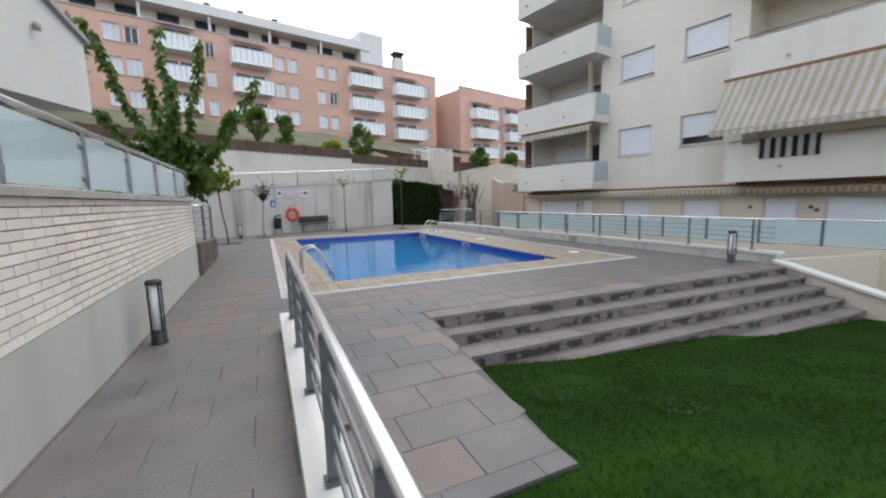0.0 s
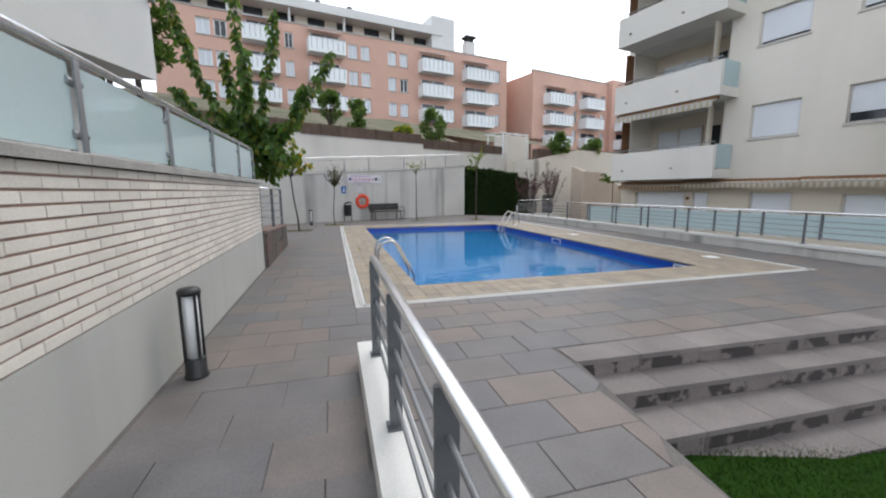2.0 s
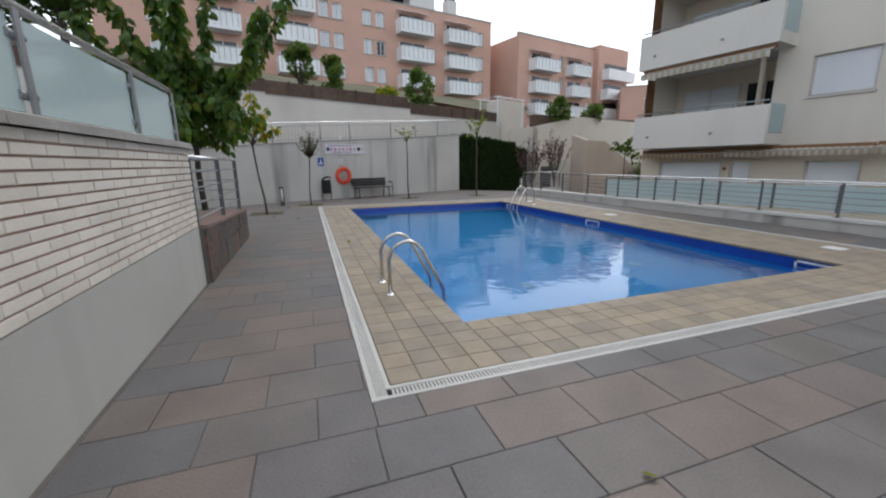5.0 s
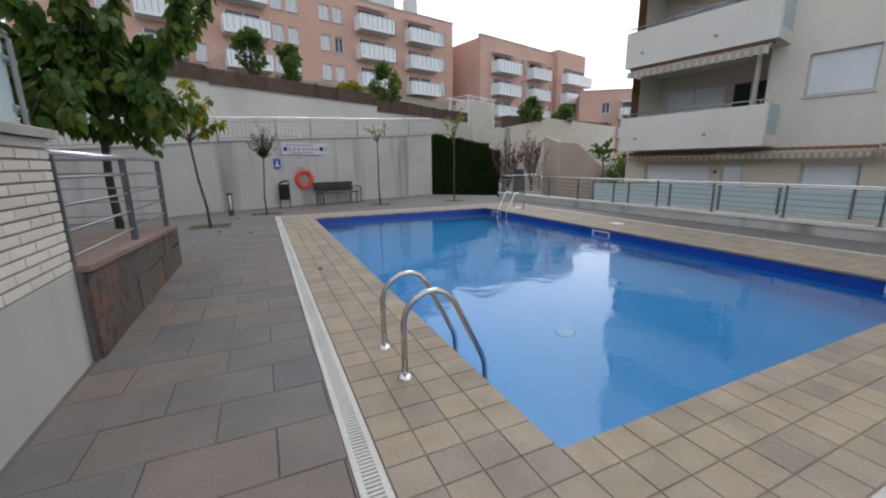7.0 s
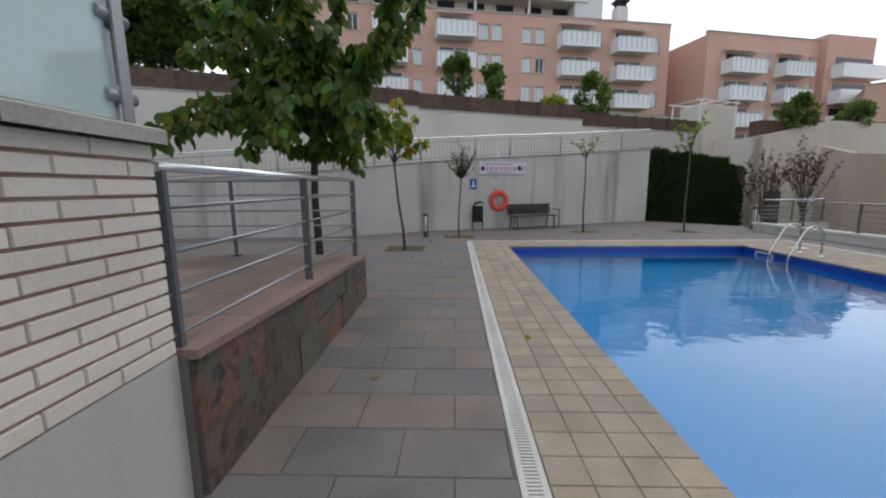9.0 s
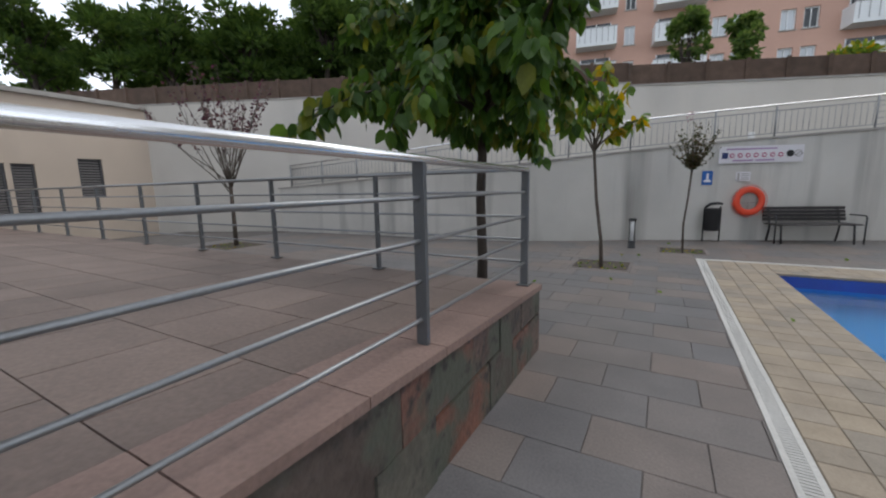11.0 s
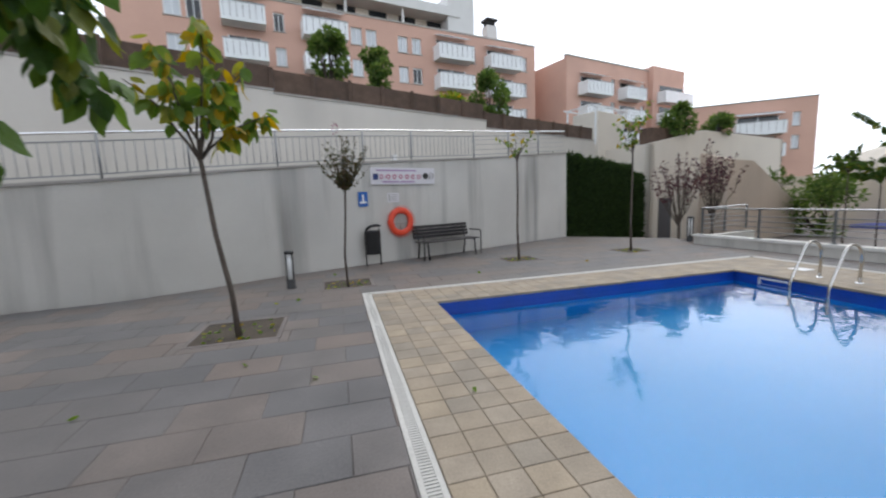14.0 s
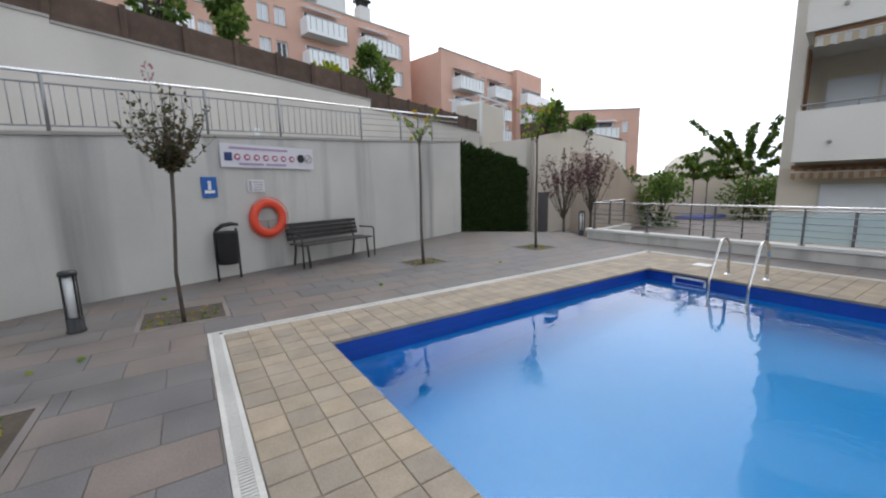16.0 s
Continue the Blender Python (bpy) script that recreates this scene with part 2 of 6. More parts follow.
M_LEAF_P = leaf_material("purple_leaf", [(0.09, 0.035, 0.045), (0.12, 0.05, 0.06), (0.06, 0.03, 0.035), (0.15, 0.08, 0.07)])
M_LEAF_M = leaf_material("myrtle_leaf", [(0.06, 0.075, 0.025), (0.09, 0.085, 0.035), (0.05, 0.055, 0.022), (0.14, 0.10, 0.05)])
M_PINK = leaf_material("pink_flower", [(0.35, 0.12, 0.17), (0.28, 0.1, 0.14)])
M_PINE = leaf_material("pine_needle", [(0.06, 0.12, 0.026), (0.085, 0.155, 0.034), (0.045, 0.09, 0.02), (0.10, 0.17, 0.036)], 0.7)
M_SHRUB = leaf_material("shrub_leaf", [(0.085, 0.16, 0.035), (0.12, 0.20, 0.05), (0.06, 0.12, 0.028), (0.15, 0.22, 0.06)], 0.6, 0.45)
M_CYPRESS = leaf_material("hedge_needle", [(0.034, 0.066, 0.02), (0.052, 0.095, 0.028), (0.026, 0.05, 0.017)], 0.7)
M_GRASS = leaf_material("grass_blade", [(0.020, 0.062, 0.004), (0.030, 0.084, 0.006), (0.016, 0.048, 0.004), (0.042, 0.095, 0.008)], 0.8, 0.25)
M_CLOVER = leaf_material("clover_leaf", [(0.05, 0.10, 0.03), (0.065, 0.12, 0.045), (0.04, 0.08, 0.02)])
M_TURF = material("turf", (0.022, 0.064, 0.006), 0.95, 0.3, 8, 0.8, 50, second=(0.016, 0.048, 0.005), spec=0.1)
M_FIELD = material("dry_ground", (0.20, 0.17, 0.12), 0.95, 0.35, 3, 0.4, 8, second=(0.10, 0.13, 0.05))
M_FENCE = material("brown_fence_board", (0.13, 0.085, 0.062), 0.85, 0.35, 30, 0.5, 50, each=0.15)
M_REDBRICK = material("salmon_brick", (0.62, 0.39, 0.31), 0.85, 0.12, 2, 0.2, 12)
M_FLAT = streaked(material("cream_facade", (0.71, 0.66, 0.58), 0.85, 0.07, 3, 0.15, 40), 0.08, 0.6)
M_FLATBRICK = material("cream_facade_brick", (0.66, 0.585, 0.48), 0.85, 0.10, 3, 0.2, 40)
M_PARAPET = streaked(material("balcony_parapet", (0.68, 0.65, 0.595), 0.85, 0.07, 3, 0.15, 40), 0.1, 0.8)
M_SHUTTER = material("white_shutter", (0.74, 0.76, 0.79), 0.5, 0.06, 6, 0.05, 30)
M_FRAME = material("pale_window_frame", (0.55, 0.52, 0.48), 0.6, 0.08, 6, 0.05, 30)
M_PANE = material("dark_window_glass", (0.03, 0.035, 0.04), 0.06, 0.1, 4, 0.0)
M_PALEPANE = material("pale_blind_pane", (0.62, 0.66, 0.70), 0.2, 0.08, 4, 0.0)
M_BALGLASS = material("blue_balcony_glass", (0.40, 0.51, 0.53), 0.12, 0.06, 4, 0.0)
M_WHITEBAL = material("white_balcony", (0.80, 0.83, 0.85), 0.6, 0.08, 6, 0.05, 30)
M_ROOFWHITE = material("white_roof_edge", (0.66, 0.66, 0.65), 0.7, 0.08, 4, 0.05)
M_WOODCURT = material("brown_cloth", (0.30, 0.16, 0.085), 0.9, 0.3, 20, 0.2)
M_AWN = striped("awning_cloth", (0.70, 0.60, 0.42), (0.80, 0.79, 0.77), 1, 0.11)
M_AWN_B = striped("pale_awning_cloth", (0.60, 0.50, 0.37), (0.76, 0.72, 0.64), 1, 0.085)
M_AWN_R = striped("orange_awning_cloth", (0.50, 0.33, 0.20), (0.66, 0.55, 0.42), 1, 0.085)
M_TOWEL = striped("striped_towel", (0.03, 0.03, 0.035), (0.7, 0.7, 0.7), 1, 0.13)
M_ORANGE = material("orange_lifebuoy", (0.80, 0.075, 0.03), 0.45, 0.15, 10, 0.05)
M_BENCH = material("dark_slat", (0.045, 0.04, 0.04), 0.55, 0.25, 30, 0.15, 80, each=0.15)
M_BANNER = material("white_banner", (0.72, 0.70, 0.73), 0.6, 0.06, 8, 0.05)
M_MAGENTA = material("magenta_print", (0.45, 0.06, 0.16), 0.6, 0.1, 8, 0.0)
M_MAUVE = material("mauve_print", (0.42, 0.28, 0.46), 0.6, 0.1, 8, 0.0)
M_NAVY = material("navy_print", (0.03, 0.05, 0.16), 0.6, 0.1, 8, 0.0)
M_BLUE = material("blue_sign", (0.02, 0.12, 0.42), 0.45, 0.1, 8, 0.0)
M_DOOR = material("grey_steel_door", (0.10, 0.10, 0.11), 0.55, 0.15, 8, 0.05)
M_BLUECOVER = material("blue_pool_cover", (0.12, 0.16, 0.5), 0.5, 0.1, 6, 0.05)
M_ANNEX = streaked(material("beige_render", (0.56, 0.47, 0.385), 0.88, 0.12, 4, 0.2, 60), 0.15, 1.0)
M_LOUVRE = material("grey_louvre", (0.20, 0.19, 0.19), 0.6, 0.15, 8, 0.05)
M_WHITEWALL = material("white_house_wall", (0.66, 0.65, 0.62), 0.85, 0.1, 4, 0.15, 60)


# ---- building blocks ----
def box(bm, x0, x1, y0, y1, z0, z1):
    v = [bm.verts.new(p) for p in ((x0, y0, z0), (x1, y0, z0), (x1, y1, z0), (x0, y1, z0), (x0, y0, z1), (x1, y0, z1), (x1, y1, z1), (x0, y1, z1))]
    for f in ((0, 3, 2, 1), (4, 5, 6, 7), (0, 1, 5, 4), (1, 2, 6, 5), (2, 3, 7, 6), (3, 0, 4, 7)):
        bm.faces.new([v[i] for i in f])
    return v


def slab_box(bm, x0, x1, y0, y1, z0, z1, e=0.006):
    """A box with its upper edges chamfered."""
    lo = [bm.verts.new(p) for p in ((x0, y0, z0), (x1, y0, z0), (x1, y1, z0), (x0, y1, z0))]
    mid = [bm.verts.new(p) for p in ((x0, y0, z1 - e), (x1, y0, z1 - e), (x1, y1, z1 - e), (x0, y1, z1 - e))]
    top = [bm.verts.new(p) for p in ((x0 + e, y0 + e, z1), (x1 - e, y0 + e, z1), (x1 - e, y1 - e, z1), (x0 + e, y1 - e, z1))]
    bm.faces.new(top)
    for k in range(4):
        j = (k + 1) % 4
        bm.faces.new((lo[k], lo[j], mid[j], mid[k]))
        bm.faces.new((mid[k], mid[j], top[j], top[k]))


def prism(bm, poly, z0, z1):
    """An upright prism; z0 and z1 are numbers or one height for each corner."""
    k = len(poly)
    a = z0 if isinstance(z0, (list, tuple)) else [z0] * k
    b = z1 if isinstance(z1, (list, tuple)) else [z1] * k
    lo = [bm.verts.new((*p, z)) for p, z in zip(poly, a)]
    hi = [bm.verts.new((*p, z)) for p, z in zip(poly, b)]
    bm.faces.new(lo[::-1])
    bm.faces.new(hi)
    for i in range(k):
        j = (i + 1) % k
        bm.faces.new((lo[i], lo[j], hi[j], hi[i]))


def wall_run(bm, a, b, thick, z0, za, zb):
    """A straight wall from a to b, its thickness to the left of that way, its top from za to zb."""
    d = (Vector(b) - Vector(a)).normalized()
    nrm = Vector((-d.y, d.x)) * thick
    poly = [tuple(a), tuple(b), tuple(Vector(b) + nrm), tuple(Vector(a) + nrm)]
    prism(bm, poly, z0, [za, zb, zb, za])


def tube(bm, pts, r, seg=8, caps=True):
    """A round bar along points; r is one radius or one for each point."""
    pts = [Vector(p) for p in pts]
    radii = r if isinstance(r, (list, tuple)) else [r] * len(pts)
    rings, side = [], None
    for i, p in enumerate(pts):
        d = (pts[min(i + 1, len(pts) - 1)] - pts[max(i - 1, 0)]).normalized()
        if side is None:
            side = d.orthogonal().normalized()
        side = (side - d * side.dot(d))
        side = side.normalized() if side.length > 1e-6 else d.orthogonal().normalized()
        up = d.cross(side)
        rings.append([bm.verts.new(p + radii[i] * (math.cos(2 * math.pi * k / seg) * side + math.sin(2 * math.pi * k / seg) * up)) for k in range(seg)])
    for a, b in zip(rings, rings[1:]):
        for k in range(seg):
            f = bm.faces.new((a[k], a[(k + 1) % seg], b[(k + 1) % seg], b[k]))
            f.smooth = True
    if caps:
        bm.faces.new(rings[0][::-1])
        bm.faces.new(rings[-1])


def flat_rail(bm, pts, wide, high, seg=20):
    """A handrail of rounded oblong section along points that run nearly level."""
    P = [Vector(p) for p in pts]
    rings = []
    for i, p in enumerate(P):
        d = (P[min(i + 1, len(P) - 1)] - P[max(i - 1, 0)]).normalized()
        side = d.cross(Vector((0, 0, 1))).normalized()
        up = side.cross(d)
        ring = []
        for k in range(seg):
            a = 2 * math.pi * (k + 0.5) / seg
            c, s = math.cos(a), math.sin(a)
            ring.append(bm.verts.new(p + side * (wide / 2 * math.copysign(abs(c) ** 0.8, c)) + up * (high / 2 * math.copysign(abs(s) ** 0.85, s))))
        rings.append(ring)
    for a, b in zip(rings, rings[1:]):
        for k in range(seg):
            f = bm.faces.new((a[k], a[(k + 1) % seg], b[(k + 1) % seg], b[k]))
            f.smooth = True
    bm.faces.new(rings[0][::-1])
    bm.faces.new(rings[-1])


def lathe(bm, c, prof, seg=20):
    """A turned shape about an upright axis at c; prof is rows of radius and height."""
    rings = [[bm.verts.new((c[0] + r * math.cos(2 * math.pi * k / seg), c[1] + r * math.sin(2 * math.pi * k / seg), c[2] + z)) for k in range(seg)] for r, z in prof]
    for a, b in zip(rings, rings[1:]):
        for k in range(seg):
            f = bm.faces.new((a[k], a[(k + 1) % seg], b[(k + 1) % seg], b[k]))
            f.smooth = True
    bm.faces.new(rings[0][::-1])
    bm.faces.new(rings[-1])


def to_mesh(name, bm, mat):
    me = bpy.data.meshes.new(name)
    bmesh.ops.recalc_face_normals(bm, faces=bm.faces[:])
    bm.to_mesh(me)
    bm.free()
    me.materials.append(mat)
    return me


def part(name, bm, mat, parent, label=""):
    ob = new(name, to_mesh(name, bm, mat))
    ob.parent = parent
    if label:
        ob["label"] = label
    return ob


def solid(name, bm, mat, label="", category="", kind="", group=""):
    return tagged(new(name, to_mesh(name, bm, mat)), label, category, group, kind)


def thing(name, label, category, at=(0, 0, 0), rz=0.0, group="", kind=""):
    ob = new(name)
    ob.empty_display_size = 0.1
    ob.matrix_world = pose(*at, 0, 0, rz)
    return tagged(ob, label, category, group, kind)


def bms():
    return bmesh.new()


def leaf(bm, p, way, size, droop=0.6):
    """One broad leaf of eight triangles, folded along its rib."""
    w = Vector(way)
    w.z -= droop
    w = w.normalized() if w.length > 1e-4 else Vector((0, 0, -1))
    s = w.orthogonal().normalized()
    s.rotate(Matrix.Rotation(random.uniform(0, 6.28), 3, w))
    up = w.cross(s)
    a, t = bm.verts.new(p), bm.verts.new(p + w * size)
    m = bm.verts.new(p + w * size * 0.45 - up * size * 0.09)
    rim = []
    for q in (1, -1):
        rim.append([bm.verts.new(p + w * size * u + s * size * v * q - up * size * c) for u, v, c in ((0.14, 0.24, 0.0), (0.48, 0.31, 0.03), (0.78, 0.15, 0.06))])
    for i, j, k in rim:
        for f in ((a, i, m), (i, j, m), (j, k, m), (k, t, m)):
            bm.faces.new(f)


def tuft(bm, p, way, size):
    """A small needle clump: two crossed slim blades."""
    w = Vector(way).normalized()
    s = w.orthogonal().normalized()
    s.rotate(Matrix.Rotation(random.uniform(0, 6.28), 3, w))
    for q in (s, w.cross(s)):
        v = [bm.verts.new(p - q * size * 0.25), bm.verts.new(p + q * size * 0.25), bm.verts.new(p + w * size)]
        bm.faces.new(v)


def rand_dir(up=0.0):
    v = Vector((random.gauss(0, 1), random.gauss(0, 1), random.gauss(0, 1) + up))
    return v.normalized()


def curve_pts(a, b, sag, n=6, jitter=0.03):
    a, b = Vector(a), Vector(b)
    return [a.lerp(b, k / n) + Vector((random.uniform(-1, 1) * jitter * (0 < k < n), random.uniform(-1, 1) * jitter * (0 < k < n), sag * math.sin(math.pi * k / n))) for k in range(n + 1)]

# ================= structure =================
POOL = (0.97, 6.65, 0.92, 11.14)
DRAIN = (0.0, 8.35, 0.0, 12.12)
WATER = -0.15


def rise(y):
    """The walk behind the railing climbs gently away from the pool."""
    return max(0.0, -2.0 - y) * 0.02


def lawn_z(x, y):
    return -0.43 - 0.055 * max(0.0, x - 2.0) + 0.19 * (-3.1 - y) * max(0.0, 1 - max(0.0, x - 1.5) / 14)


def ground_sheet():
    bm = bms()
    s = 900
    bm.faces.new([bm.verts.new(p) for p in ((-s, -s, -1.3), (s, -s, -1.3), (s, s, -1.3), (-s, s, -1.3))])
    solid("ground", bm, M_FIELD, "wide dry earth ground around the housing", "ground", "structure")
    # hillside behind the upper retaining wall
    bm = bms()
    d, n = Vector((0.9207, 0.3903)), Vector((-0.3903, 0.9207))
    o = Vector((-1.7, 17.3)) + n * 0.25
    rows = []
    for j, (off, z) in enumerate(((0, 4.4), (3, 4.9), (10, 7.0), (24, 10.5), (40, 12.0), (90, 16), (400, 40))):
        row = []
        for i in range(-30, 31):
            q = o + d * (i * 4 if abs(i) < 30 else i * 20) + n * off
            row.append(bm.verts.new((q.x, q.y, z - (1.2 if i > 5 else 0) * (j < 2) + (noise.noise(Vector((q.x * 0.1, q.y * 0.1, 0))) * 0.4 if j > 1 else 0))))
        rows.append(row)
    keep = lambda v: v.co.x < 12.5 + max(0, v.co.y - 26) * 1.2
    for a, b in zip(rows, rows[1:]):
        for k in range(60):
            q = (a[k], a[k + 1], b[k + 1], b[k])
            if all(keep(v) for v in q):
                bm.faces.new(q)
    solid("hillside", bm, M_FIELD, "dry hillside rising behind the retaining wall", "ground", "structure")


def deck():
    """The body under the paving, with the pool's hole."""
    x0, x1, y0, y1 = POOL
    bm = bms()
    base = -0.008
    box(bm, -1.6, x0 - 0.01, -2.0, 13.0, -1.2, base)
    box(bm, x0 - 0.01, x1 + 0.01, -2.0, y0 - 0.01, -1.2, base)
    box(bm, x0 - 0.01, x1 + 0.01, y1 + 0.01, 13.0, -1.2, base)
    box(bm, x1 + 0.01, 9.4, -2.0, 13.0, -1.2, base)
    prism(bm, [(-16, 6.8), (-1.6, 6.8), (-1.6, 13.0), (-3.9, 13.3), (-5.5, 13.1), (-16, 12.8)], -1.2, base)
    prism(bm, [(-4.1, 13.0), (9.3, 13.0), (9.3, 14.3), (9.9, 15.7), (7.5, 18.1), (-1.2, 14.8), (-3.2, 13.6)], -1.2, base)
    prism(bm, [(0.16, -5.18), (1.38, -5.18), (1.8, -2.0), (0.16, -2.0)], -1.2, base)
    prism(bm, [(-1.6, -12.0), (-0.06, -12.0), (-0.06, -2.0), (-1.6, -2.0)], -1.2, [base + rise(-12), base + rise(-12), base, base])
    prism(bm, [(-0.06, -2.0), (0.16, -2.0), (0.16, -1.95), (-0.06, -1.95)], -1.2, base)
    solid("pavement", bm, M_JOINT, "mortar bed of the paved pool terrace", "pavement", "structure")


def pool():
    x0, x1, y0, y1 = POOL
    root = thing("swimming_pool", "rectangular blue-tiled swimming pool filled with clear water", "pool", kind="structure")
    bm = bms()
    d = -1.22
    box(bm, x0 - 0.2, x1 + 0.2, y0 - 0.2, y1 + 0.2, d - 0.07, d)
    part("pool_floor", bm, M_POOL, root)
    for a in ((x0 - 0.2, x0, y0 - 0.2, y1 + 0.2), (x1, x1 + 0.2, y0 - 0.2, y1 + 0.2), (x0, x1, y0 - 0.2, y0), (x0, x1, y1, y1 + 0.2)):
        bm = bms()
        box(bm, *a, d, -0.42)
        part("pool_wall", bm, M_POOL, root)
        bm = bms()
        box(bm, *a, -0.42, -0.04)
        part("rim_tiles", bm, M_POOLRIM, root, "dark blue mosaic band at the waterline")
    m = glass("pool_water_surface", (0.82, 0.96, 1.0), 0.0, 1.0, 1.33)
    n, l = m.node_tree.nodes, m.node_tree.links
    geo, t1, t2, add, b = (n.new("ShaderNode" + k) for k in ("NewGeometry", "TexNoise", "TexNoise", "Math", "Bump"))
    t1.inputs["Scale"].default_value, t2.inputs["Scale"].default_value = 1.1, 6.0
    t1.inputs["Detail"].default_value = 2
    l.new(geo.outputs["Position"], t1.inputs["Vector"])
    l.new(geo.outputs["Position"], t2.inputs["Vector"])
    add.operation = "MULTIPLY_ADD"
    add.inputs[1].default_value = 0.34
    l.new(t2.outputs["Fac"], add.inputs[0])
    l.new(t1.outputs["Fac"], add.inputs[2])
    b.inputs["Strength"].default_value, b.inputs["Distance"].default_value = 0.15, 0.05
    l.new(add.outputs[0], b.inputs["Height"])
    p = n["Principled BSDF"]
    l.new(b.outputs["Normal"], p.inputs["Normal"])
    l.new(b.outputs["Normal"], p.inputs["Coat Normal"])
    p.inputs["Coat Weight"].default_value, p.inputs["Coat Roughness"].default_value, p.inputs["Coat IOR"].default_value = 0.28, 0.0, 1.33
    bm = bms()
    bm.faces.new([bm.verts.new(p) for p in ((x0, y0, WATER), (x1, y0, WATER), (x1, y1, WATER), (x0, y1, WATER))])
    me = bpy.data.meshes.new("water")
    bm.to_mesh(me)
    bm.free()
    me.materials.append(m)
    w = new("water", me)
    w.parent = root
    w["label"] = "calm clear water mirroring the sky"
    w.visible_shadow = False
    for a, b2 in (((x1 - 0.02, 1.02), (x1, 1.52)), ((x1 - 0.02, 5.8), (x1, 6.3)), ((x1 - 0.02, 10.2), (x1, 10.7))):
        bm = bms()
        z0, z1 = -0.26, -0.06
        if b2[1] - a[1] > b2[0] - a[0]:
            for lo, hi, za, zb in ((a[1], b2[1], z1 - 0.03, z1), (a[1], b2[1], z0, z0 + 0.03), (a[1], a[1] + 0.03, z0, z1), (b2[1] - 0.03, b2[1], z0, z1)):
                box(bm, a[0] - 0.01, b2[0] - 0.002, lo, hi, za, zb)
        else:
            for lo, hi, za, zb in ((a[0], b2[0], z1 - 0.03, z1), (a[0], b2[0], z0, z0 + 0.03), (a[0], a[0] + 0.03, z0, z1), (b2[0] - 0.03, b2[0], z0, z1)):
                box(bm, lo, hi, a[1] - 0.01, b2[1] - 0.002, za, zb)
        part("skimmer", bm, M_WHITE, root, "white plastic skimmer frame")
    for p in ((2.95, 3.05), (5.3, 3.25)):
        bm = bms()
        lathe(bm, (*p, d), [(0.13, 0), (0.13, 0.01), (0.1, 0.016)], 20)
        part("floor_inlet", bm, M_INLET, root, "round pale inlet in the pool floor")
    for p in ((7.55, 10.65), (7.5, 6.4), (7.75, 1.62)):
        bm = bms()
        slab_box(bm, p[0] - 0.13, p[0] + 0.13, p[1] - 0.13, p[1] + 0.13, 0.0045, 0.012, 0.003)
        part("skimmer_lid", bm, M_WHITE, root, "square white skimmer lid")


def wall_openings(bm, s0, s1, z0, z1, holes, place, thick):
    """A wall in its own (s, z) plane, left out at holes (s0, s1, z0, z1). place(s, off, z) gives the world point."""
    ss = sorted({s0, s1, *[h[0] for h in holes], *[h[1] for h in holes]})
    zs = sorted({z0, z1, *[h[2] for h in holes], *[h[3] for h in holes]})
    for a, b in zip(ss, ss[1:]):
        for c, d in zip(zs, zs[1:]):
            m = ((a + b) / 2, (c + d) / 2)
            if any(h[0] < m[0] < h[1] and h[2] < m[1] < h[3] for h in holes):
                continue
            v = [bm.verts.new(place(s, o, z)) for s, o, z in ((a, 0, c), (b, 0, c), (b, thick, c), (a, thick, c), (a, 0, d), (b, 0, d), (b, thick, d), (a, thick, d))]
            for f in ((0, 3, 2, 1), (4, 5, 6, 7), (0, 1, 5, 4), (1, 2, 6, 5), (2, 3, 7, 6), (3, 0, 4, 7)):
                bm.faces.new([v[i] for i in f])


def quad_box(bm, place, s0, s1, o0, o1, z0, z1):
    v = [bm.verts.new(place(s, o, z)) for s, o, z in ((s0, o0, z0), (s1, o0, z0), (s1, o1, z0), (s0, o1, z0), (s0, o0, z1), (s1, o0, z1), (s1, o1, z1), (s0, o1, z1))]
    for f in ((0, 3, 2, 1), (4, 5, 6, 7), (0, 1, 5, 4), (1, 2, 6, 5), (2, 3, 7, 6), (3, 0, 4, 7)):
        bm.faces.new([v[i] for i in f])


# ---- brick wall with the frosted glass balustrade ----
BRICK_END = 3.212
WALL_FACE = -1.56


def garden_wall():
    root = thing("wall_west", "cream brick garden wall over a grey plaster base", "wall", kind="structure")
    bm = bms()
    box(bm, -1.86, WALL_FACE - 0.012, -12, BRICK_END - 0.01, 0.70, 1.63)
    part("mortar", bm, M_MORTAR, root, "dark red mortar")
    bm = bms()
    box(bm, -1.86, WALL_FACE, -12, BRICK_END, -1.0, 0.715)
    part("plaster_base", bm, M_PLASTER, root, "smooth grey-green plaster base")
    y, k = -12.0, 0
    while y < BRICK_END - 0.1:
        bm = bms()
        e = min(y + 1.22, BRICK_END + 0.04)
        slab_box(bm, -1.90, WALL_FACE + 0.045, y, e - 0.006, 1.632, 1.695, 0.008)
        part("cap_stone", bm, M_CONCRETE, root, "rough grey concrete cap")
        y += 1.22
    return root


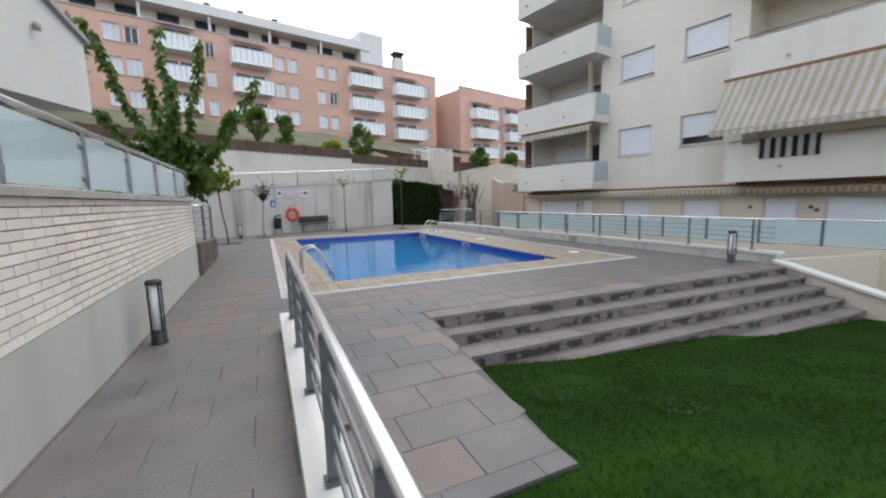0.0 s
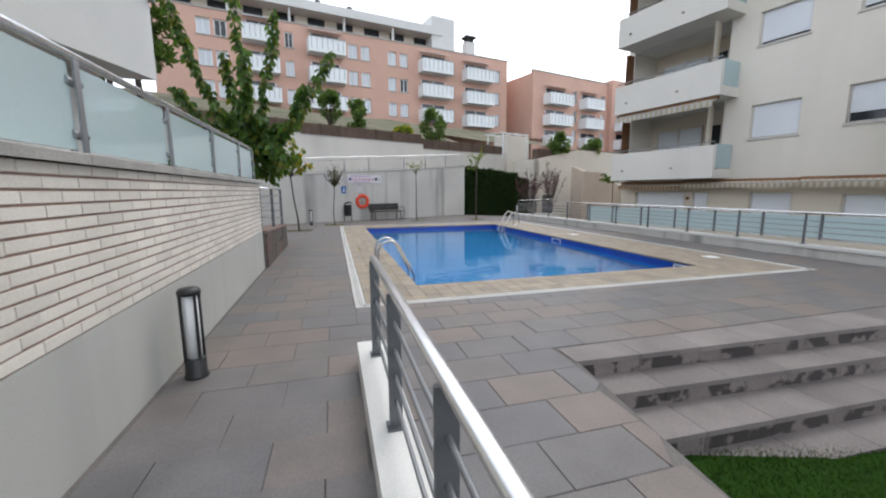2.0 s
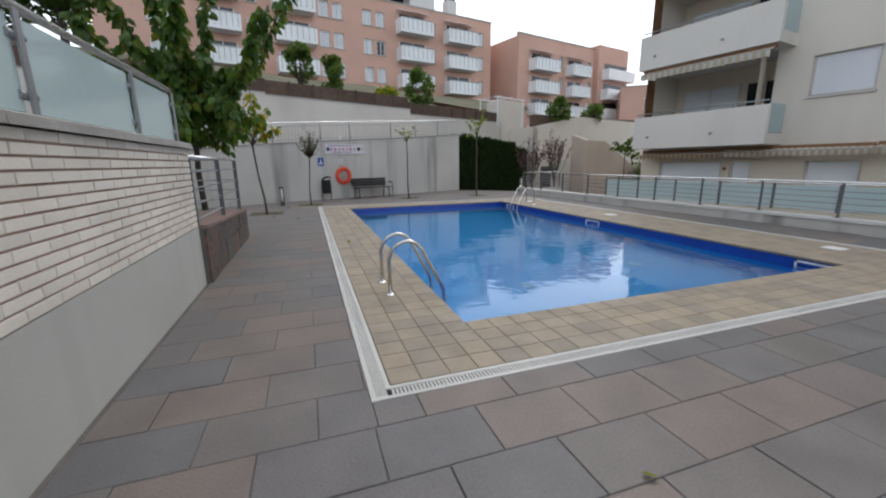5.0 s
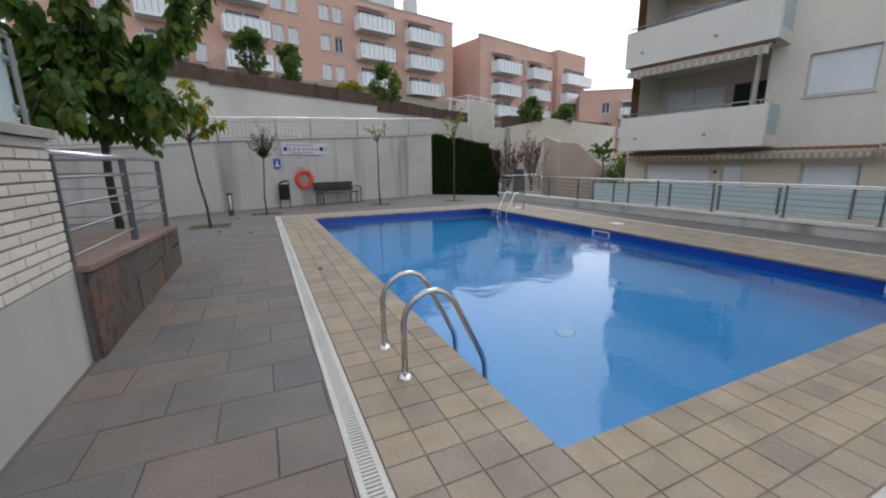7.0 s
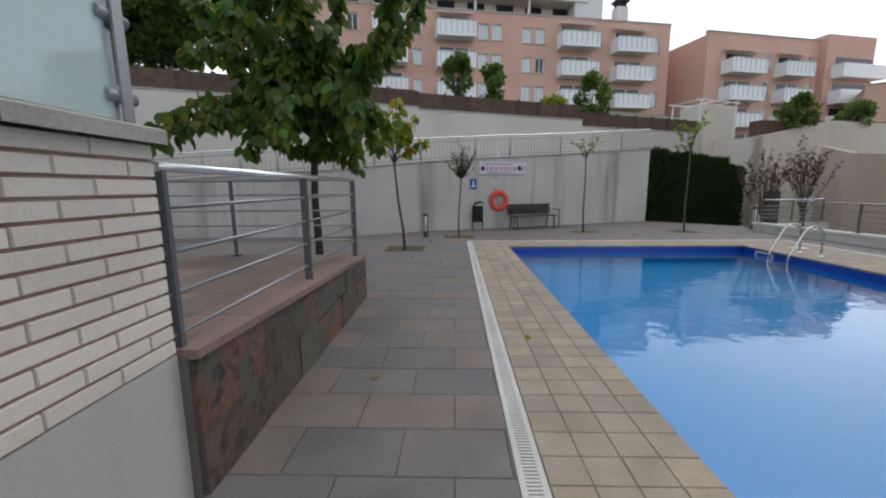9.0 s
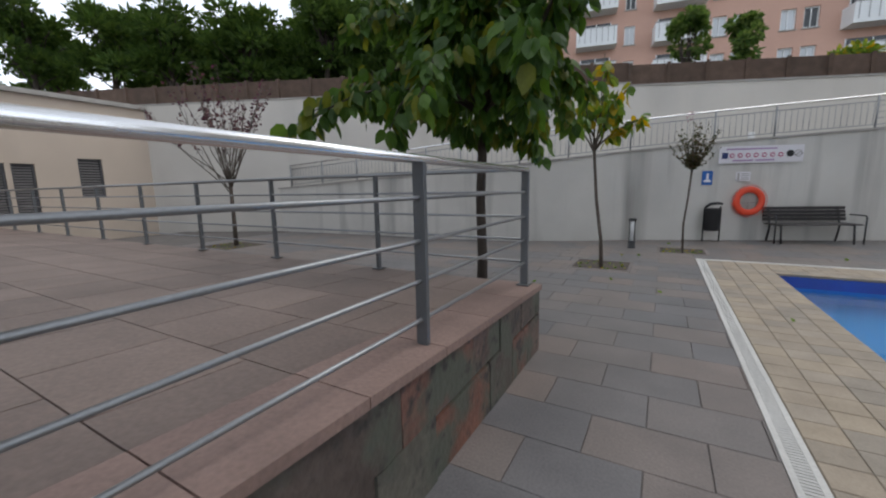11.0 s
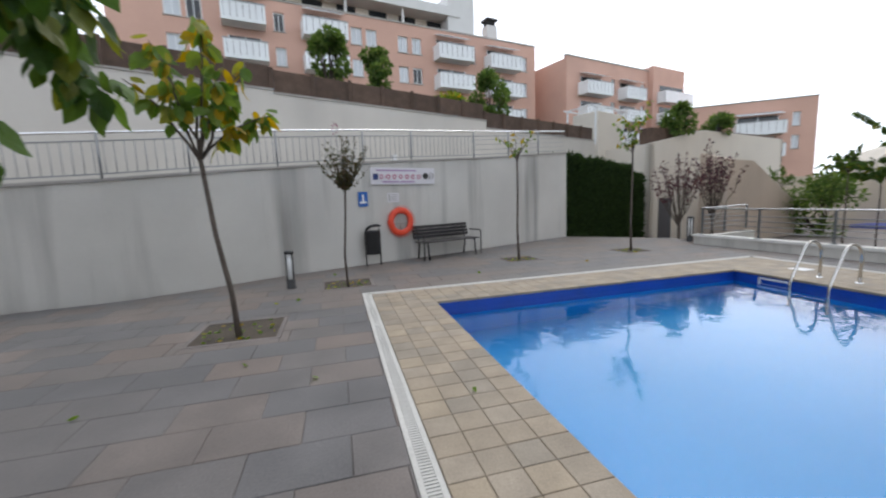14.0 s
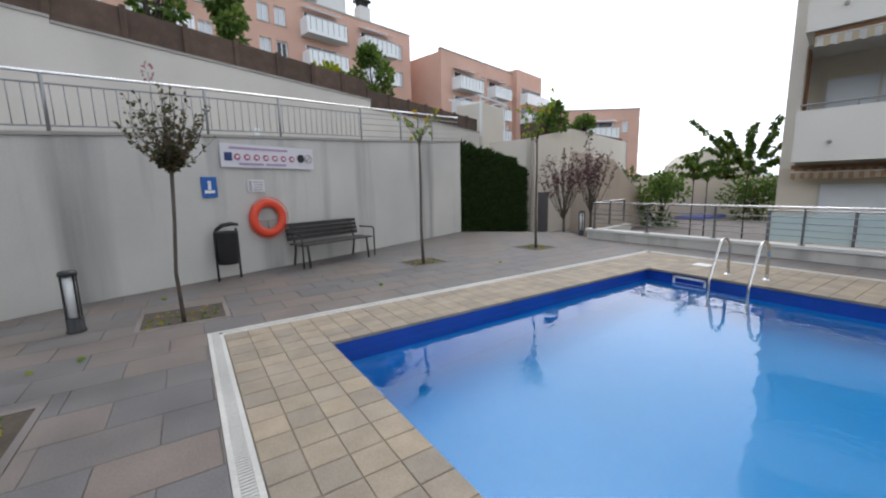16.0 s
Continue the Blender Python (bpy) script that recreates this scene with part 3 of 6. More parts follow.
def brick_pieces(root):
    joined = bms()
    h, lng, j, upright = 0.0608, 0.278, 0.0097, 0.0057
    me = {}

    def brick_mesh(size):
        key = round(size, 3)
        if key not in me:
            bm = bms()
            slab = 0.004
            v = []
            for dx, dy, dz in ((0, 0, 0), (0, size, 0), (0, size, h), (0, 0, h)):
                v.append(bm.verts.new((-0.02, dy, dz)))
            w = [bm.verts.new((0, max(slab, min(size - slab, dy)), max(slab, min(h - slab, dz)))) for dy, dz in ((0, 0), (size, 0), (size, h), (0, h))]
            bm.faces.new(w)
            for i in range(4):
                k = (i + 1) % 4
                bm.faces.new((v[i], v[k], w[k], w[i]))
            me[key] = to_mesh("brick", bm, M_BRICK)
        return me[key]

    for c in range(13):
        z = 0.722 + c * (h + j)
        y = BRICK_END
        first = True
        while y > -12:
            size = 0.13 if first and c % 2 else lng
            first = False
            y -= size
            if y > -3.1:
                ob = new("brick", brick_mesh(size))
                ob.location = (WALL_FACE + random.uniform(-0.0015, 0.0015), y, z)
                ob.parent = root
            else:
                box(joined, WALL_FACE - 0.02, WALL_FACE, y, y + size, z, z + h)
            y -= upright
    # end face of the wall
    for c in range(13):
        z = 0.722 + c * (h + j)
        for x in ((-1.86, -1.60),) if c % 2 else ((-1.86, -1.73), (-1.718, -1.60)):
            box(joined, x[0] + 0.02, x[1], BRICK_END - 0.012, BRICK_END + 0.002, z, z + h)
    tagged(part("brick_rest", joined, M_BRICK, root), kind="stuff")


def glass_balustrade():
    root = thing("glass_balustrade", "frosted blue-green glass balustrade with steel posts on the garden wall", "balustrade", (-1.66, 0, 1.695))
    ys = [-10.4, -9.0, -7.6, -6.2, -4.8, -3.4, -2.05, -0.72, 0.66, 2.1, 3.2]
    for y in ys:
        bm = bms()
        for dx in (-0.03, 0.03):
            box(bm, dx - 0.006, dx + 0.006, y - 0.025, y + 0.025, 0, 0.55)
        box(bm, -0.05, 0.05, y - 0.04, y + 0.04, 0, 0.012)
        p = part("post", bm, M_RAILGREY, root)
        for z in (0.12, 0.42):
            bm = bms()
            tube(bm, [(0.0, y - 0.07, z), (0.0, y + 0.07, z)], 0.026, 10)
            part("clamp", bm, M_RAILGREY, p)
    for a, b in zip(ys, ys[1:]):
        bm = bms()
        box(bm, -0.006, 0.006, a + 0.035, b - 0.035, 0.03, 0.52)
        part("pane", bm, M_FROST, root, "frosted glass pane")
    bm = bms()
    tube(bm, [(0, -10.8, 0.575), (0, 3.22, 0.575)], 0.026, 12)
    part("handrail", bm, M_STEEL, root, "bright steel handrail")


# ---- terrace behind the brick wall's end ----
def terrace():
    root = thing("terrace", "raised terrace of reddish stone edged by slate cladding", "terrace", kind="structure")
    bm = bms()
    prism(bm, [(-17.2, BRICK_END + 0.004), (-1.52, BRICK_END + 0.004), (-1.52, 6.6), (-17.2, 6.6)], -1.0, [0.70, 0.70, 0.555, 0.555])
    part("core", bm, M_JOINT, root)
    for k in range(6):
        y0 = BRICK_END + 0.01 + k * 0.562
        y1 = y0 + 0.556
        za, zb = 0.735 - 0.145 * (k / 6), 0.735 - 0.145 * ((k + 1) / 6)
        bm = bms()
        prism(bm, [(-1.86, y0), (-1.47, y0), (-1.47, y1), (-1.86, y1)], [za - 0.045, za - 0.045, zb - 0.045, zb - 0.045], [za, za, zb, zb])
        part("edge_stone", bm, M_REDCAP, root, "reddish sandstone edging")
        for i in range(25):
            x1 = -1.868 - i * 0.6 + (0.3 if k % 2 else 0)
            x1 = min(x1, -1.868)
            x0 = -1.868 - (i + 1) * 0.6 + (0.3 if k % 2 else 0) + 0.008
            bm = bms()
            prism(bm, [(x0, y0), (x1, y0), (x1, y1), (x0, y1)], [za - 0.045, za - 0.045, zb - 0.045, zb - 0.045], [za - 0.004, za - 0.004, zb - 0.004, zb - 0.004])
            part("terrace_slab", bm, M_TERRACE, root)
    return root


def slate_pieces(root):
    rng = random.Random(5)
    y = BRICK_END + 0.012
    rows = ((0.0, 0.33), (0.338, 0.70))
    for z0, z1 in rows:
        y = BRICK_END + 0.012
        while y < 6.58:
            w = rng.uniform(0.34, 0.72)
            e = min(y + w, 6.6)
            top = 0.69 - 0.145 * ((y + e) / 2 - BRICK_END) / 3.36
            zt = min(z1 + rng.uniform(-0.02, 0.02), top)
            if zt - z0 > 0.03:
                bm = bms()
                f = -1.495 + rng.uniform(-0.006, 0.008)
                zb = z0 + (rng.uniform(-0.015, 0.015) if z0 else 0)
                a = [(-1.525, y, zb), (-1.525, e - 0.008, zb + rng.uniform(-0.008, 0.008) * (z0 > 0)), (-1.525, e - 0.008, zt), (-1.525, y, zt - rng.uniform(0, 0.015))]
                lo = [bm.verts.new(q) for q in a]
                hi = [bm.verts.new((f + rng.uniform(-0.003, 0.003), q[1], q[2])) for q in a]
                bm.faces.new(hi)
                for i in range(4):
                    k = (i + 1) % 4
                    bm.faces.new((lo[i], lo[k], hi[k], hi[i]))
                part("slate_stone", bm, M_SLATE, root)
            y = e
    x = -1.53
    for z0, z1 in ((0.0, 0.26), (0.27, 0.54)):
        x = -1.5
        while x > -16.9:
            w = rng.uniform(0.25, 0.5)
            bm = bms()
            box(bm, x - w + 0.008, x, 6.6, 6.628 + rng.uniform(-0.005, 0.005), z0, z1)
            part("slate_stone", bm, M_SLATE, root)
            x -= w


def bar_rail(name, label, pts, posts, ztop, bars, parent_mat, post_mat, base=0.0, top_r=0.024, post_w=(0.026, 0.06), group=""):
    """A railing along points (x, y, z of its foot), with flat posts, a top tube and thinner bars below it."""
    root = thing(name, label, "railing", group=group)
    P = [Vector(p) for p in pts]
    bm = bms()
    if parent_mat is M_STEEL and top_r > 0.023:
        flat_rail(bm, [p + Vector((0, 0, ztop)) for p in P], 0.052, 0.042)
    else:
        tube(bm, [p + Vector((0, 0, ztop)) for p in P], top_r, 12)
    part("handrail", bm, parent_mat, root, "bright steel handrail")
    for z in bars:
        bm = bms()
        tube(bm, [p + Vector((0, 0, z)) for p in P], 0.0105, 8)
        part("bar", bm, M_RAILGREY, root)
    for (x, y, z, ang) in posts:
        bm = bms()
        c, s = math.cos(ang), math.sin(ang)
        for t in (-0.018, 0.018) if post_w[0] < 0.02 else (0,):
            w, d = post_w[0] / 2, post_w[1] / 2
            lo = [(x + c * (t + u) - s * q, y + s * (t + u) + c * q) for u, q in ((-w, -d), (w, -d), (w, d), (-w, d))]
            prism(bm, lo, z + base, z + ztop - top_r * 0.6)
        lo = [(x + c * u - s * q, y + s * u + c * q) for u, q in ((-0.05, -0.05), (0.05, -0.05), (0.05, 0.05), (-0.05, 0.05))]
        prism(bm, lo, z + base, z + base + 0.01)
        part("post", bm, post_mat, root)
    return root


def near_railing():
    """White kerb and the railing the walk follows at first."""
    bm = bms()
    y0, y1 = -12.0, -1.68
    prism(bm, [(-0.075, y0), (0.165, y0), (0.165, y1), (-0.075, y1)], -0.5, 0.2)
    solid("kerb", bm, M_KERB, "white painted kerb under the railing", "kerb", "structure")
    ys = [-1.98, -2.97, -3.97, -4.97, -5.97, -6.97, -7.97, -8.97]
    bar_rail("railing", "dark steel railing with a bright handrail on a white kerb", [(0.06, y, 0.2) for y in (-1.9, -3, -4.5, -6, -8, -11.5)],
        [(0.06, y, 0.2, math.pi / 2) for y in ys], 0.765, (0.16, 0.30, 0.45, 0.60), M_STEEL, M_GREYMETAL, post_w=(0.026, 0.07))


def terrace_railing():
    x, z = -1.588, 0.60
    pts = [(x, BRICK_END + 0.03, z), (x, 4.8, z), (x, 6.5, z)]
    bar_rail("terrace_railing", "grey steel railing with a bright tube handrail along the raised terrace", pts,
        [(x, BRICK_END + 0.05, z, math.pi / 2), (x, 4.885, z, math.pi / 2), (x, 6.465, z, math.pi / 2)], 0.944, (0.19, 0.38, 0.57, 0.77), M_STEEL, M_GREYMETAL, base=0.0, post_w=(0.026, 0.06))
    y = 6.5
    pts = [(x, y, z), (-16.9, y, z)]
    bar_rail("terrace_railing", "grey steel railing across the end of the raised terrace", pts,
        [(-3.15 - 1.6 * k, y, z, 0) for k in range(9)], 0.955, (0.19, 0.38, 0.57, 0.77), M_RAILGREY, M_GREYMETAL, top_r=0.02, post_w=(0.026, 0.05))


# ---- retaining walls, ramp and fence ----
RW = [(-20, 12.4, 1.2), (-12, 12.75, 1.56), (-7.7, 13.0, 1.8), (-5.5, 13.03, 1.92), (-3.9, 13.25, 2.01), (-2.77, 13.72, 2.13), (-1.4, 14.5, 2.28), (0.41, 15.17, 2.42), (1.65, 15.62, 2.5), (3.6, 16.35, 2.62), (7.6, 18.06, 2.95)]


def retaining_walls():
    root = thing("wall_north", "pale rendered retaining wall streaked with grey weather stains", "wall", kind="structure")
    bm, cap = bms(), bms()
    for a, b in zip(RW, RW[1:]):
        wall_run(bm, a[:2], b[:2], 0.25, -1.2, a[2] - 0.05, b[2] - 0.05)
        d = (Vector(b[:2]) - Vector(a[:2])).normalized()
        nn = Vector((-d.y, d.x))
        p, q = Vector(a[:2]) - nn * 0.03, Vector(b[:2]) - nn * 0.03
        poly = [tuple(p), tuple(q), tuple(q + nn * 0.31), tuple(p + nn * 0.31)]
        prism(cap, poly, [a[2] - 0.048, b[2] - 0.048, b[2] - 0.048, a[2] - 0.048], [a[2], b[2], b[2], a[2]])
    wall_run(bm, (7.6, 18.06), (8.1, 20.9), 0.25, -1.2, 2.88, 2.88)
    part("render", bm, M_RENDER, root)
    part("cap", cap, M_CONCRETE, root, "thin concrete cap")
    bm = bms()
    for a, b in zip(RW, RW[1:]):
        prism(bm, [(a[0] - 0.06, a[1] + 0.2), (b[0] - 0.06, b[1] + 0.2), (b[0] - 1.2, b[1] + 2.9), (a[0] - 1.2, a[1] + 2.9)], -1.2, [a[2] - 0.12, b[2] - 0.12, b[2] - 0.12, a[2] - 0.12])
    solid("ramp", bm, M_CONCRETE, "concrete ramp climbing behind the retaining wall", "ramp", "structure")
    # upper wall in three level lengths
    root = thing("wall_upper", "tall pale rendered wall stepping up the slope", "wall", kind="structure")
    d = Vector((0.9207, 0.3903))
    o = Vector((-1.7, 17.3))
    n = Vector((-d.y, d.x))
    for s0, s1, z in ((-45, 0, 4.56), (0, 7.88, 4.48), (7.88, 15.6, 4.2)):
        bm = bms()
        a, b = o + d * s0, o + d * s1
        wall_run(bm, a, b, 0.3, -1.2, z - 0.05, z - 0.05)
        part("render", bm, M_UPPER, root)
        bm = bms()
        wall_run(bm, a - n * 0.03, b - n * 0.03, 0.36, z - 0.049, z, z)
        part("cap", bm, M_CONCRETE, root, "thin grey cap")
    fence = thing("board_fence", "weathered brown board fence along the top of the upper wall", "fence")
    for s0, s1, z in ((-45, 0, 4.56), (0, 7.88, 4.48), (7.88, 15.6, 4.2)):
        k = max(1, round((s1 - s0) / 1.15))
        for i in range(k):
            a, b = s0 + (s1 - s0) * i / k, s0 + (s1 - s0) * (i + 1) / k
            p, q = o + d * (a + 0.05) + n * 0.1, o + d * (b - 0.05) + n * 0.1
            bm = bms()
            wall_run(bm, p, q, 0.03, z + 0.02, z + 0.6, z + 0.6)
            part("board_panel", bm, M_FENCE, fence)
            bm = bms()
            c = o + d * a + n * 0.09
            box(bm, c.x - 0.05, c.x + 0.05, c.y - 0.05, c.y + 0.05, z, z + 0.64)
            part("post", bm, M_FENCE, fence)


def ramp_railing():
    root = thing("ramp_railing", "grey picket railing with a steel handrail on the retaining wall", "railing")
    P = [Vector((x - 0.02, y + 0.1, z)) for x, y, z in RW[1:]]
    H = 0.73
    bm = bms()
    tube(bm, [p + Vector((0, 0, H)) for p in P], 0.024, 10)
    part("handrail", bm, M_STEEL, root, "bright steel handrail")
    for h in (0.08, 0.60):
        bm = bms()
        tube(bm, [p + Vector((0, 0, h)) for p in P], 0.012, 6)
        part("bar", bm, M_RAILGREY, root)
    bm = bms()
    tube(bm, [(0, 0, 0.08), (0, 0, 0.60)], 0.007, 5)
    pick = to_mesh("picket", bm, M_RAILGREY)
    bm = bms()
    tube(bm, [(0, 0, 0), (0, 0, H)], 0.022, 8)
    post = to_mesh("post", bm, M_RAILGREY)
    for a, b in zip(P, P[1:]):
        L = (b - a).length
        k = max(1, round(L / 1.45))
        for i in range(k):
            ob = new("post", post)
            ob.location, ob.parent = a.lerp(b, i / k), root
        if b.x > 3.8:
            k2 = 0
        else:
            k2 = int(L / 0.13)
        for i in range(k2):
            ob = new("picket", pick)
            ob.location, ob.parent = a.lerp(b, (i + 0.5) / k2), root
    for h in (0.22, 0.36, 0.5):
        bm = bms()
        tube(bm, [p + Vector((0, 0, h)) for p in P[-2:]], 0.006, 6)
        part("bar", bm, M_RAILGREY, root)


# ---- steps, lawn ----
STEP_L = (-2.15, -2.46, -2.85, -3.15, -3.5)
STEP_R = (-2.45, -2.78, -3.1, -3.4, -3.7)


def steps_and_lawn():
    root = thing("steps", "five broad stone steps with dark worn risers down to the lawn", "steps", kind="structure")
    xl, xr = 1.75, 9.75
    for k in range(5):
        z = -0.16 * k
        n = 12
        fl, fr = STEP_L[k], STEP_R[k]
        bl = STEP_L[k - 1] if k else -1.868
        br = STEP_R[k - 1] if k else -1.868
        for i in range(n):
            u, w = i / n, (i + 1) / n - 0.0008
            xa, xb = xl + (xr - xl) * u, xl + (xr - xl) * w
            fa, fb = fl + (fr - fl) * u, fl + (fr - fl) * w
            ba, bb = bl + (br - bl) * u, bl + (br - bl) * w
            bm = bms()
            prism(bm, [(xa, fa - 0.015), (xb, fb - 0.015), (xb, bb), (xa, ba)], z - 0.045, z + (0.002 if k == 0 else 0))
            part("tread", bm, M_STEP, root)
            bm = bms()
            prism(bm, [(xa, fa), (xb, fb), (xb, bb), (xa, ba)], z - 0.3, z - 0.0455)
            part("riser", bm, M_RISER, root)
    bm = bms()
    g = []
    for j in range(30):
        y = -3.0 - 0.45 * j if j else -2.2
        row = []
        for i in range(40):
            x = 0.16 + i * 0.42
            row.append(bm.verts.new((x, y, lawn_z(x, y) + 0.02 * noise.noise(Vector((x, y, 0))))))
        g.append(row)
    for a, b in zip(g, g[1:]):
        for k in range(39):
            c = (a[k].co + b[k + 1].co) / 2
            if c.x < 1.5 and c.y > -5.0:
                continue
            f = bm.faces.new((a[k], a[k + 1], b[k + 1], b[k]))
            f.smooth = True
    solid("lawn", bm, M_TURF, "sloping green lawn below the steps", "lawn", "structure")
    # blades
    rng = random.Random(11)
    verts, faces = [], []
    for _ in range(150000):
        u = rng.random()
        y = -2.9 - 6.5 * u ** 1.2
        x = rng.uniform(0.3, 10.5)
        if x < 1.8 - (-2 - y) * 0.132 + 0.02 and y > -5.2:
            continue
        z = lawn_z(x, y)
        k = 2 + (x > 4.2) + (x > 6.0)
        k = min(k, 4)
        edge = STEP_L[k] + (STEP_R[k] - STEP_L[k]) * (x - 1.75) / 8
        if y > edge and x > 1.7:
            continue
        h = rng.uniform(0.018, 0.042)
        a = rng.uniform(0, 6.28)
        dx, dy = math.cos(a) * 0.005, math.sin(a) * 0.005
        lx, ly = rng.uniform(-0.03, 0.03), rng.uniform(-0.03, 0.03)
        b = len(verts)
        verts += [(x - dx, y - dy, z - 0.01), (x + dx, y + dy, z - 0.01), (x + lx, y + ly, z + h)]
        faces.append((b, b + 1, b + 2))
    me = bpy.data.meshes.new("grass")
    me.from_pydata(verts, [], faces)
    me.materials.append(M_GRASS)
    tagged(new("grass", me), "short bright green lawn grass", "grass", kind="stuff")
    # sloping white-capped wall at the end of the steps
    bm = bms()
    prism(bm, [(9.78, -2.2), (9.98, -2.2), (9.98, -5.4), (9.78, -5.4)], -1.3, [0.05, 0.05, -0.75, -0.75])
    w = solid("wall_steps", bm, M_FLATBRICK, "low cream wall sloping beside the steps", "wall", "structure")
    bm = bms()
    prism(bm, [(9.72, -2.2), (10.04, -2.2), (10.04, -5.4), (9.72, -5.4)], [0.052, 0.052, -0.748, -0.748], [0.11, 0.11, -0.69, -0.69])
    part("cap", bm, M_KERB, w, "white sloping cap")
    bm = bms()
    prism(bm, [(10.1, -1.6), (16, -3.2), (16, -3.0), (10.1, -1.4)], -1.3, -0.05)
    solid("wall_lower", bm, M_FLATBRICK, "low cream brick wall beyond the steps", "wall", "structure")


# ---- low wall, right-hand railing and glass fence ----
def low_wall():
    a, b = Vector((9.2, 14.3)), Vector((9.9, -2.2))
    d = (b - a).normalized()
    n = Vector((d.y, -d.x)) * -1
    root = thing("wall_east", "low pale wall with a white cap along the pool terrace", "wall", kind="structure")
    bm = bms()
    wall_run(bm, a, b, 0.2, -1.3, 0.2, 0.2)
    wall_run(bm, a + Vector((2.6, 0.5)), a, 0.2, -1.3, 0.2, 0.2)
    part("render", bm, M_RENDER, root)
    bm = bms()
    wall_run(bm, a + Vector((-0.04, 0.04)), b + Vector((-0.04, -0.04)), 0.28, 0.202, 0.262, 0.262)
    part("cap", bm, M_KERB, root, "white stone cap")
    posts = []
    f = lambda t: a.lerp(b, t) + Vector((0.1, 0))
    L = (b - a).length
    for k in range(12):
        p = f((0.15 + k * 1.44) / L)
        posts.append((p.x, p.y, 0.262, math.pi / 2))
    p, q = f(0.1 / L), f(1 - 0.1 / L)
    c = a + Vector((2.6, 0.55))
    bar_rail("railing", "grey steel railing with a tube handrail on the low wall", [(c.x, c.y, 0.262), (p.x, p.y, 0.262), (q.x, q.y, 0.262)],
        posts + [(c.x, c.y, 0.262, 0), ((c.x + p.x) / 2, (c.y + p.y) / 2, 0.262, 0)], 0.70, (0.16, 0.28, 0.40, 0.52), M_STEEL, M_GREYMETAL, post_w=(0.026, 0.05), top_r=0.022)
    # private terraces' glass fence, parallel to the flats
    g = thing("glass_fence", "frosted glass fence with steel posts before the ground floor terraces", "fence")
    g.matrix_world = Matrix.Translation((14.62, 6.27, 0)) @ Matrix.Rotation(radians(11), 4, "Z") @ Matrix.Translation((-FENCE_OFF, -6.27, 0))
    ys = [FENCE_END - 0.05 - 1.4 * k for k in range(12)]
    for y in ys:
        bm = bms()
        box(bm, -0.02, 0.02, y - 0.03, y + 0.03, 0.05, FENCE_TOP)
        part("post", bm, M_GREYMETAL, g)
    for y0, y1 in zip(ys, ys[1:]):
        bm = bms()
        box(bm, -0.006, 0.006, y1 + 0.04, y0 - 0.04, 0.09, FENCE_TOP - 0.06)
        part("pane", bm, M_FROST, g, "frosted glass pane")
    bm = bms()
    tube(bm, [(0, FENCE_END, FENCE_TOP), (0, ys[-1] - 0.05, FENCE_TOP)], 0.022, 10)
    part("handrail", bm, M_STEEL, g)
    bm = bms()
    box(bm, -0.12, 0.12, ys[-1] - 0.1, FENCE_END, -1.3, 0.05)
    solid("wall_terraces", bm, M_FLATBRICK, "low cream brick wall under the glass fence", "wall", "structure").matrix_world = g.matrix_world


FENCE_OFF, FENCE_END, FENCE_TOP = 2.4, 11.5, 0.78
ground_sheet()
deck()
pool()
west = garden_wall()
glass_balustrade()
raised = terrace()
near_railing()
terrace_railing()
retaining_walls()
ramp_railing()
steps_and_lawn()
low_wall()

# ================= buildings =================
FLATS = Matrix.Translation((14.62, 6.27, -1.25)) @ Matrix.Rotation(radians(11), 4, "Z") @ Matrix.Translation((0, -6.27, 0))


def sheet(bm, line, y0, y1):
    """A closed outline in x and z drawn out from y0 to y1."""
    a = [bm.verts.new((x, y0, z)) for x, z in line]
    b = [bm.verts.new((x, y1, z)) for x, z in line]
    for i in range(len(line)):
        j = (i + 1) % len(line)
        if (a[i].co - a[j].co).length > 1e-6:
            bm.faces.new((a[i], a[j], b[j], b[i]))
    bm.faces.new(a[::-1])
    bm.faces.new(b)


def drape(bm, x0, x1, y, z0, z1, folds=24):
    """A hanging cloth gathered in folds."""
    at = [(x0 + (x1 - x0) * i / folds, y + 0.025 * math.sin(i * 1.4)) for i in range(folds + 1)]
    lo, hi = [bm.verts.new((*p, z0)) for p in at], [bm.verts.new((*p, z1)) for p in at]
    for i in range(folds):
        bm.faces.new((lo[i], lo[i + 1], hi[i + 1], hi[i]))
    bmesh.ops.solidify(bm, geom=bm.faces[:], thickness=0.008)


